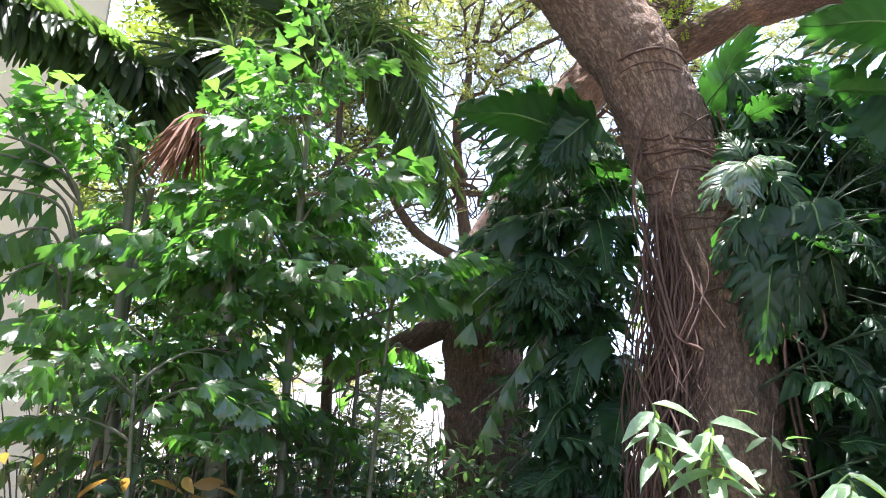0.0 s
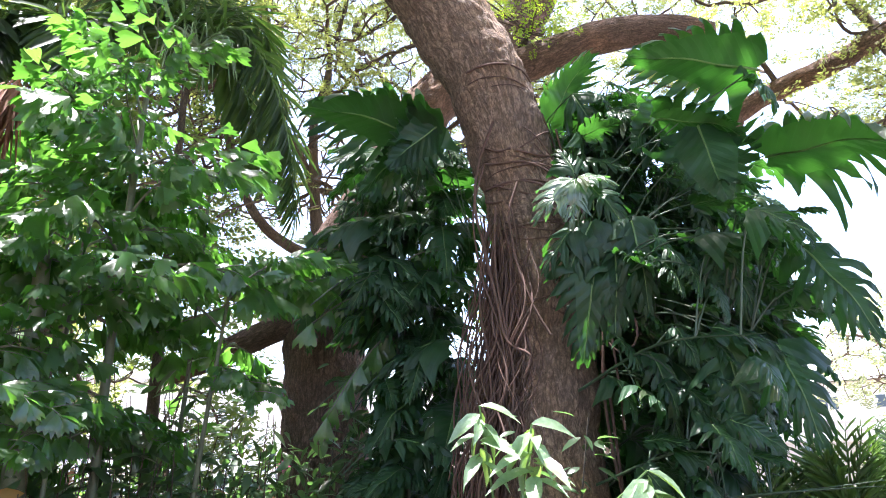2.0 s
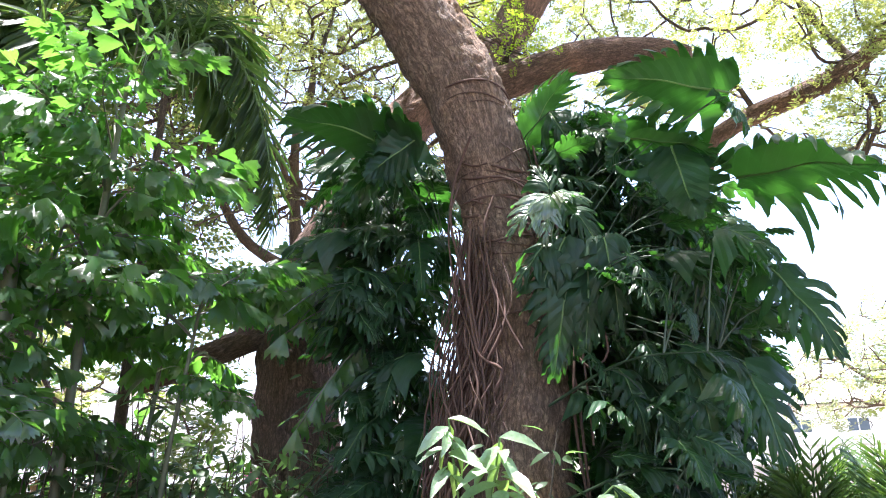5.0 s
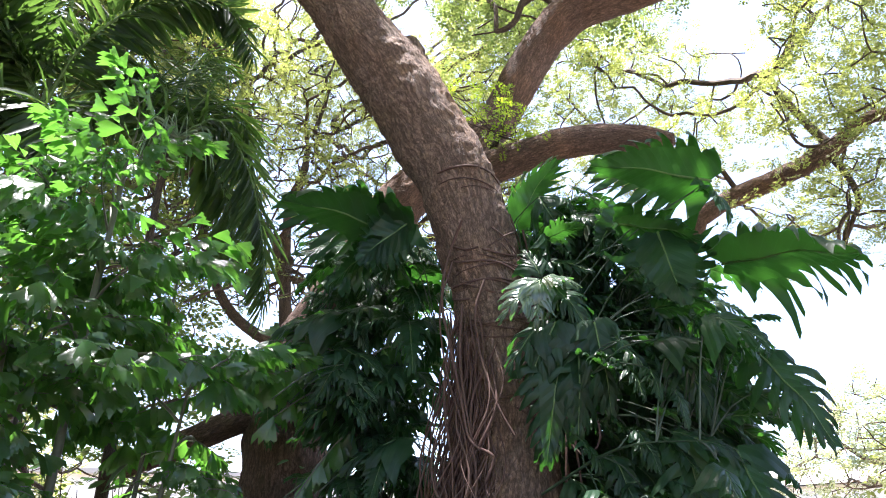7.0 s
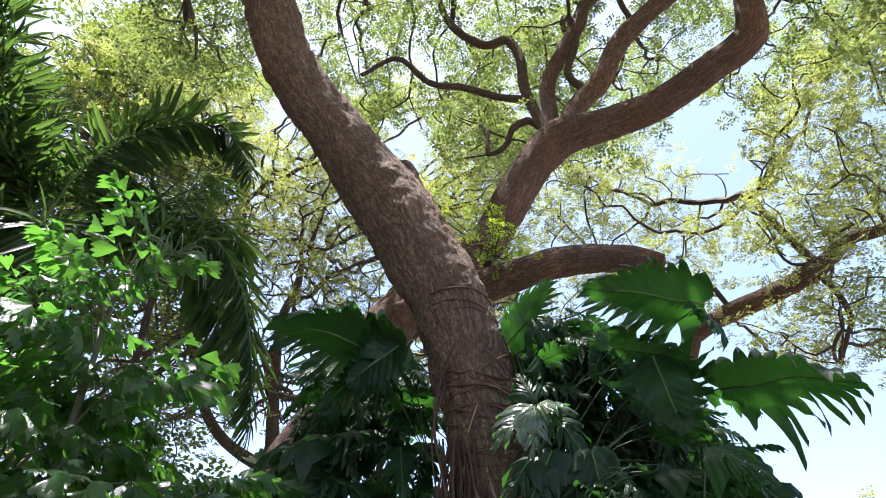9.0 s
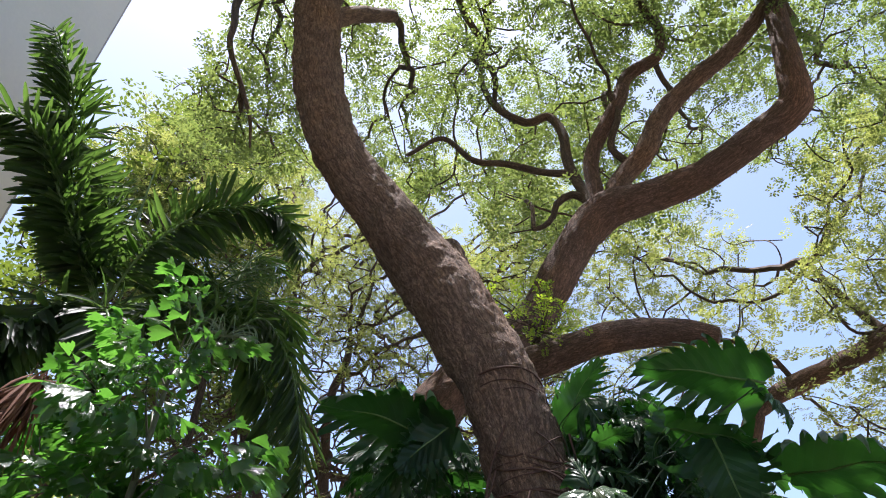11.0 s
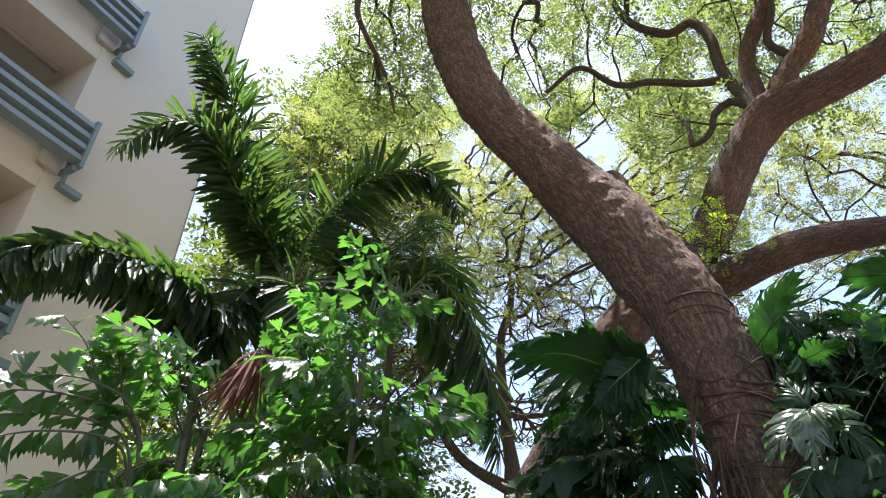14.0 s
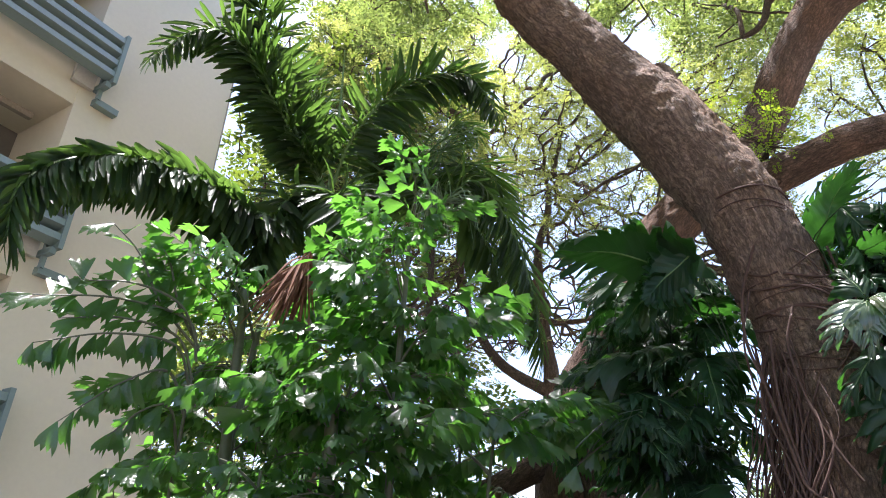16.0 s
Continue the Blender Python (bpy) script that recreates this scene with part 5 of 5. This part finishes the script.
for seed, start, end, hang, n, size in ((11, (8.5, 14.6, 5.1), (-2.2, 14.4, 5.0), 0.8, 16, 0.2), (12, (8.5, 15.5, 5.1), (1.5, 17.0, 5.0), 0.5, 11, 0.2), (13, (8.5, 13.5, 5.1), (2.5, 11.0, 5.0), 1.0, 9, 0.2), (14, (9.5, 15.0, 5.1), (13.0, 17.0, 4.9), 0.6, 8, 0.18), (15, (9.0, 10.0, 5.1), (4.0, 3.5, 4.9), 1.0, 9, 0.2), (16, (4.0, 13.6, 5.1), (-8.0, 10.6, 5.0), 0.8, 18, 0.2), (17, (3.0, 14.6, 5.1), (-7.0, 14.0, 5.0), 0.5, 14, 0.19)):
    spray(low_palm, (0.92, 5.2, at(*start).z - 0.25), seed, start, end, hang, n, size)

PINNA = blade([(0, 0.014), (0.12, 0.045), (0.45, 0.064), (0.8, 0.052), (0.97, 0.022), (1.0, 0.006)], 0.5, 0.22)
PINNA_MID = blade([(0, 0.01), (0.12, 0.03), (0.45, 0.038), (0.8, 0.028), (1.0, 0.003)], 0.5, 0.22)
PINNA_MESH = Geo().put(*PINNA).mesh("leaflet", PALM)


def feather_frond(parent, points, girth, count, length, seed, apart=False, mat=PALM, plume=35, label="", start=0.12, shape=None, droop=0.18, rake=0.9):
    """An arching feather frond along the points; leaflets hang from both sides of its rib."""
    r = random.Random(seed)
    line, rad = smooth_line(points, np.linspace(girth, girth * 0.25, len(points)), 0.06)
    f = part("frond", tube(Geo(), line, rad, 7).mesh("rib", STALK if mat is PALM else mat), parent, label=label)
    tang = np.gradient(line, axis=0)
    tang /= np.linalg.norm(tang, axis=1, keepdims=True)
    places, turns, sizes = [], [], []
    for k in range(count):
        s = start + (1 - start) * (k // 2) / (count / 2 - 1)
        i = min(len(line) - 1, int(s * (len(line) - 1)))
        t = tang[i]
        side = np.cross(t, (0, 0, 1.0))
        side /= np.linalg.norm(side) + 1e-9
        up = np.cross(side, t)
        q = radians(r.gauss(-12, plume))
        w = side * (1 if k % 2 else -1) * math.cos(q) + up * math.sin(q)
        ahead = w + t * (0.45 + rake * s) + np.array([0, 0, -droop])
        above = up * math.cos(q) - side * (1 if k % 2 else -1) * math.sin(q) + np.array([0, 0, 0.2])
        places.append(line[i])
        turns.append((ahead, above))
        sizes.append(length * (0.35 + 0.75 * math.sin(math.pi * (0.12 + 0.80 * s))) * r.uniform(0.85, 1.1))
    if apart:
        for p, (a, b), z in zip(places, turns, sizes):
            part("leaflet", PINNA_MESH, f, matrix_of(a, b, p, z))
    else:
        g = Geo()
        shape = shape or PINNA
        scatter(g, shape[0], shape[1], places, turned(np.array([a for a, _ in turns]), np.array([b for _, b in turns])), sizes, shape[2])
        part("foliage", g.mesh("foliage", mat), f, kind="stuff")
    return f


palm = thing("feather_palm", (-2.35, 6.6, 0), "slender feather palm with long arching dark green fronds", "palm", "feather palms")
limb("trunk", palm, [(-2.3, 6.62, -0.1), (-2.36, 6.6, 2.5), (-2.39, 6.58, 5.0)], [0.10, 0.075, 0.06], PALM_TRUNK, 12, 0.15, 0.06, 0.1)
limb("crownshaft", palm, [(-2.39, 6.58, 5.0), (-2.37, 6.59, 5.5), (-2.37, 6.59, 5.95)], [0.066, 0.06, 0.035], STALK, 12, 0.1, 0.03, 0.2)
limb("spear_leaf", palm, [(-2.37, 6.59, 5.9), (-2.36, 6.58, 7.0), (-2.39, 6.55, 8.1)], [0.03, 0.022, 0.006], HERB, 7, 0.2, 0.0)
head = Vector((-2.37, 6.59, 5.85))
feather_frond(palm, [head, at(-17.9, 36.9, 6.7), at(-13.2, 41.2, 6.6), at(-7.0, 42.3, 6.5), at(-3.2, 39.2, 6.4)], 0.024, 290, 0.46, 1, apart=True, plume=62, droop=0.5, rake=0.5)
feather_frond(palm, [head, at(-25.3, 37.9, 6.7), at(-28.0, 42.4, 6.7), at(-30.6, 45.8, 6.7), at(-34.6, 48.4, 6.6)], 0.024, 420, 0.50, 2, plume=85, droop=0.5, rake=0.3)
feather_frond(palm, [head, at(-26.0, 37.6, 6.6), at(-30.5, 41.4, 6.4), at(-34.7, 41.6, 6.3), at(-38.4, 38.2, 6.2)], 0.022, 260, 0.42, 3, apart=True, plume=62, droop=0.5, rake=0.5)
feather_frond(palm, [head, at(-24.8, 29.0, 6.3), at(-32.5, 30.9, 5.8), at(-38.3, 30.9, 5.4), at(-42.8, 29.1, 5.1), at(-45.1, 26.3, 4.9), at(-44.7, 22.9, 4.8)], 0.026, 660, 0.50, 4, plume=62, droop=0.95, rake=0.4)
feather_frond(palm, [head, at(-22.0, 35.0, 7.0), at(-22.5, 38.5, 7.2), at(-24.0, 41.0, 7.3)], 0.022, 300, 0.48, 5, plume=75, droop=0.45, rake=0.4)
feather_frond(palm, [head, at(-15.5, 33.0, 7.2), at(-10.0, 33.0, 7.0), at(-5.0, 29.5, 6.8), at(-2.3, 23.0, 6.7)], 0.022, 200, 0.62, 6)
feather_frond(palm, [head, at(-23.0, 31.0, 6.6), at(-25.0, 28.0, 6.4), at(-26.5, 22.0, 6.3)], 0.022, 200, 0.55, 7, plume=50)
feather_frond(palm, [head, at(-19.0, 31.5, 6.2), at(-17.5, 28.0, 6.0), at(-17.0, 22.0, 6.0)], 0.022, 200, 0.55, 9, plume=50)
# the dead frond: a bundle of withered leaflets fanned out downwards
apex, dead = at(-21.7, 26.2, 4.75), Geo()
for k in range(110):
    w = (Vector((-0.42, 0.0, -0.9)) + Vector((lr.gauss(0, 0.30), lr.gauss(0, 0.25), lr.gauss(0, 0.1)))).normalized()
    l = lr.uniform(0.28, 0.62)
    side = Vector((0.03, 0, 0))
    p0 = apex + Vector((lr.uniform(-0.05, 0.05), lr.uniform(-0.05, 0.05), lr.uniform(-0.12, 0.05)))
    line, r = smooth_line([p0, p0 + w * l * 0.5 + Vector((0, 0, 0.03)), p0 + w * l], [0.006, 0.011, 0.002], 0.07)
    tube(dead, line, r, 3)
stem = part("dead_frond", tube(Geo(), *smooth_line([(-2.39, 6.58, 4.95), (-2.1, 5.7, 4.55), apex], [0.016, 0.013, 0.009], 0.1), 6).mesh("dead_frond", DEAD), palm, label="withered red-brown hanging frond")
part("withered_foliage", dead.mesh("withered_foliage", DEAD), stem, kind="stuff")
palm2 = thing("feather_palm", (-1.12, 6.5, 0), "feather palm with drooping dark fronds and yellow-green flower strands", "palm", "feather palms")
head2 = at(-9.6, 30.5, 6.6)
limb("trunk", palm2, [(-1.05, 6.5, -0.1), (-1.08, 6.52, 2.5), head2], [0.07, 0.05, 0.03], BARK_TWIG, 12, 0.15, 0.06, 0.1)
for k, path in enumerate((((-6.0, 33.8, 6.5), (-2.4, 30.5, 6.4), (-0.2, 24.5, 6.3), (0.4, 19.0, 6.3)), ((-7.0, 35.0, 6.9), (-3.6, 34.0, 7.2), (-1.6, 29.0, 7.3), (-1.0, 23.5, 7.3)), ((-13.0, 33.5, 6.4), (-16.5, 31.5, 6.2), (-19.0, 26.5, 6.1)), ((-11.0, 35.5, 6.8), (-14.0, 36.0, 7.1), (-17.0, 32.5, 7.3)), ((-9.0, 36.5, 7.0), (-7.5, 38.5, 7.4), (-5.0, 37.5, 7.8)))):
    feather_frond(palm2, [head2] + [at(*q) for q in path], 0.02, 230, 0.5, 20 + k, plume=40, shape=PINNA_MID, droop=0.6)
g = Geo()
for k in range(34):
    a = lr.uniform(0, 6.28)
    p0 = head2 + Vector((0.15, -0.35, 0.0))
    p1 = p0 + Vector((0.28 * math.cos(a), 0.2 * math.sin(a), lr.uniform(0.0, 0.15)))
    line, r = smooth_line([p0, p1, p1 + Vector((0.10 * math.cos(a), 0.05, -lr.uniform(0.25, 0.45)))], [0.009, 0.007, 0.004], 0.08)
    tube(g, line, r, 4)
part("flower_spray", g.mesh("flower_spray", HERB), palm2, label="hanging yellow-green flower strands", kind="stuff")

# ---- shrubs and low plants ----
OVAL = blade([(0, 0.02), (0.2, 0.15), (0.5, 0.2), (0.8, 0.11), (1.0, 0.005)], 0.25, 0.25)
LANCE = blade([(0, 0.015), (0.12, 0.10), (0.25, 0.17), (0.4, 0.165), (0.55, 0.165), (0.7, 0.12), (0.85, 0.06), (0.94, 0.025), (1.0, 0.002)], 0.5, 0.3)


FISHY = (FISH[1][0], FISH[1][1], FISH[1][0][:, :2])


def shrub(x, y, h, w, n, mat, label, shape=OVAL, size=0.16, group="understorey shrubs", name="shrub", stems=9):
    """Stems from one root and leaves on their upper reaches."""
    t = thing(name, (x, y, 0), label, "shrub", group)
    f = Geo()
    places, ways = [], []
    for k in range(stems):
        a = lr.uniform(0, 6.28)
        tip = Vector((x + w * lr.uniform(0.3, 1) * math.cos(a), y + w * lr.uniform(0.3, 1) * math.sin(a), h * lr.uniform(0.7, 1.05)))
        line, r = smooth_line([(x, y, 0), (x + 0.3 * (tip.x - x), y + 0.3 * (tip.y - y), tip.z * 0.5), tip], [0.010, 0.007, 0.003], 0.12)
        part("stem", tube(Geo(), line, r, 5).mesh("stem", BARK_TWIG), t)
        for _ in range(n // stems):
            q = line[int(lr.uniform(0.25, 1) * (len(line) - 1))] + np.array([lr.gauss(0, w * 0.22), lr.gauss(0, w * 0.22), lr.gauss(0, 0.14)])
            places.append(q)
            ways.append((lr.gauss(0, 1), lr.gauss(0, 1), lr.gauss(-0.2, 0.5)))
    scatter(f, shape[0], shape[1], places, turned(np.array(ways), np.tile((0, 0, 1.0), (len(ways), 1)) + rng.normal(0, 0.35, (len(ways), 3))), rng.uniform(0.6, 1.3, len(ways)) * size, shape[2])
    part("foliage", f.mesh("foliage", mat), t, kind="stuff")
    return t


for k in range(24):
    a = -29 + 3.3 * k + lr.uniform(-1, 1)
    if a > 35:
        continue
    d = lr.uniform(5.0, 7.4) if a < 14 else lr.uniform(4.6, 6.5)
    q = at(a, 0, d)
    shrub(q.x, q.y, lr.uniform(1.3, 2.0) if not -9 < a < 10 else 1.35, 0.6, 170 if a > -9 else 110, SHRUB, "dense dark green understorey shrub", size=lr.uniform(0.13, 0.2) if a > -9 else lr.uniform(0.12, 0.17), stems=5)
for k in range(9):
    a = -36 + 9.2 * k + lr.uniform(-1, 1)
    if -30 < a < 2 or a > 35:
        continue
    q = at(a, 0, lr.uniform(8, 10.5))
    shrub(q.x, q.y, lr.uniform(1.4, 2.1), 0.9, 260, SHRUB, "dark green shrub at the back of the planting", size=0.2)
for k in range(15):
    a = -26.5 + 1.9 * k + lr.uniform(-1, 1)
    q = at(a, 0, lr.uniform(6.2, 7.8))
    shrub(q.x, q.y, lr.uniform(3.3, 4.3) if a < -15 else lr.uniform(2.2, 2.9) if a < -6 else 1.7, 0.75 if a < -15 else 0.5, 80 if a < -15 else 35, FISHTAIL, "tall shrub with wedge-shaped leaves among the palms", shape=FISHY, size=lr.uniform(0.17, 0.25), stems=5)
for a, d in ((-28.5, 4.1), (-25.5, 3.95), (-22.0, 4.2), (-18.5, 4.3)):
    q = at(a, 0, d)
    shrub(q.x, q.y, lr.uniform(1.4, 1.62), 0.35, 130, CROTON, "rusty orange-leaved shrub by the building", size=0.16)
for a, rho, tip, n in ((42.2, 5.0, 1.78, 9), (47.9, 4.6, 1.80, 9), (45.2, 5.3, 1.68, 8), (39.6, 5.3, 1.66, 8), (49.6, 5.4, 1.72, 8), (37.0, 5.0, 1.6, 8)):
    q = at(a, 0, rho)
    t = thing("cycad", (q.x, q.y, 0), "low cycad with stiff sunlit green fronds", "plant", "cycads")
    limb("trunk", t, [(q.x, q.y, 0), (q.x, q.y, tip - 0.75)], [0.12, 0.10], BARK_PALE, 10, 0.2)
    top = Vector((q.x, q.y, tip - 0.75))
    for j in range(n):
        b = radians(360 / n * j + lr.uniform(-12, 12))
        o = Vector((math.cos(b), math.sin(b), 0)) * lr.uniform(0.5, 1.2)
        feather_frond(t, [top, top + o * 0.10 + Vector((0, 0, 0.4)), top + o * 0.22 + Vector((0, 0, 0.74 * lr.uniform(0.75, 1.03)))], 0.012, 44, 0.19, 60 + j, mat=CYCAD, plume=12, shape=PINNA, start=0.25, droop=-0.25, rake=0.7)

# the bright herb at the foot of the tree, leaf by leaf
herb = thing("herb", (1.1, 3.35, 0), "pale green herb with pointed leaves below the tree", "plant")
HERB_LEAF = Geo().put(*LANCE).mesh("leaf", HERB)
for tip, seed in (((1.0, 3.32, 1.86), 1), ((1.24, 3.25, 1.77), 2), ((1.72, 3.05, 1.55), 3)):
    r = random.Random(seed)
    limb("stem", herb, [(1.1, 3.35, 0), (1.12, 3.36, 0.9), tip], [0.009, 0.008, 0.005], STALK, 6, 0.1, 0.0)
    for k in range(14):
        a = radians(k * 80 + r.uniform(-20, 20))
        p = Vector(tip) - Vector((0, 0, 0.02 * k))
        part("leaf", HERB_LEAF, herb, matrix_of((math.cos(a), math.sin(a) * 0.7 - 0.25, r.uniform(-1.1, 0.0)), (r.uniform(-0.5, 0.5), r.uniform(-0.9, 0.1), 1), p, r.uniform(0.15, 0.27)))
for q in (at(0.8, -0.2, 5.3), at(-12.5, -1.2, 5.2)):
    fl = thing("pink_flower", q, "small pink flower cluster among the shrubs", "flower", "pink flowers")
    g = Geo()
    scatter(g, OVAL[0], OVAL[1], [tuple(q)] * 10, turned(rng.normal(0, 1, (10, 3)), np.tile((0, -0.4, 1.0), (10, 1))), rng.uniform(0.04, 0.07, 10), OVAL[2])
    part("petals", g.mesh("petals", FLOWER), fl)
    part("stem", tube(Geo(), [(q.x, q.y, 0), tuple(q)], [0.006, 0.004], 5).mesh("stem", STALK), fl)
# small-leaved bushes low down in the hedge
for k in range(17):
    q = at(-29 + 1.75 * k + lr.uniform(-1, 1), 0, lr.uniform(4.7, 6.0))
    shrub(q.x, q.y, lr.uniform(1.5, 2.6) if k < 12 else lr.uniform(1.3, 1.8), 0.42, 130, SHRUB, "loose bush with glossy dark leaves", size=lr.uniform(0.14, 0.2), stems=4)
for a, rho, h in ((-7.0, 5.3, 2.15), (-4.2, 5.2, 1.95), (-1.6, 5.4, 1.95), (1.2, 5.3, 2.0), (4.0, 5.4, 2.1), (6.8, 5.2, 2.0), (-10.0, 5.2, 2.3)):
    q = at(a, 0, rho)
    shrub(q.x, q.y, h, 0.34, 190, SHRUB, "dense dark bush before the leaning trunk", size=lr.uniform(0.12, 0.16), stems=5)
q = at(22.4, 0, 3.8)
shrub(q.x, q.y, 1.8, 0.25, 140, SHRUB, "small dark bush against the rooted trunk", size=0.11, stems=4)
# dry leaves on the bank
g = Geo()
n = 1800
p = np.stack([rng.uniform(-11, 2, n), rng.uniform(9.5, 15, n), np.zeros(n)], -1)
p[:, 2] = 1.5 * np.exp(-(((p[:, 0] + 4) / 7) ** 2) - ((p[:, 1] - 13) / 2.5) ** 2) + rng.uniform(0.02, 0.12, n)
scatter(g, OVAL[0], OVAL[1], p, turned(rng.normal(0, (1, 1, 0.3), (n, 3)), np.tile((0, 0, 1.0), (n, 1)) + rng.normal(0, 0.3, (n, 3))), rng.uniform(0.12, 0.26, n), OVAL[2])
litter = thing("leaf_litter", (-4, 13, 1.4), "dry brown fallen leaves on the bank", "leaf litter", kind="stuff", data=None)
part("dry_leaves", g.mesh("dry_leaves", LITTER), litter, kind="stuff")
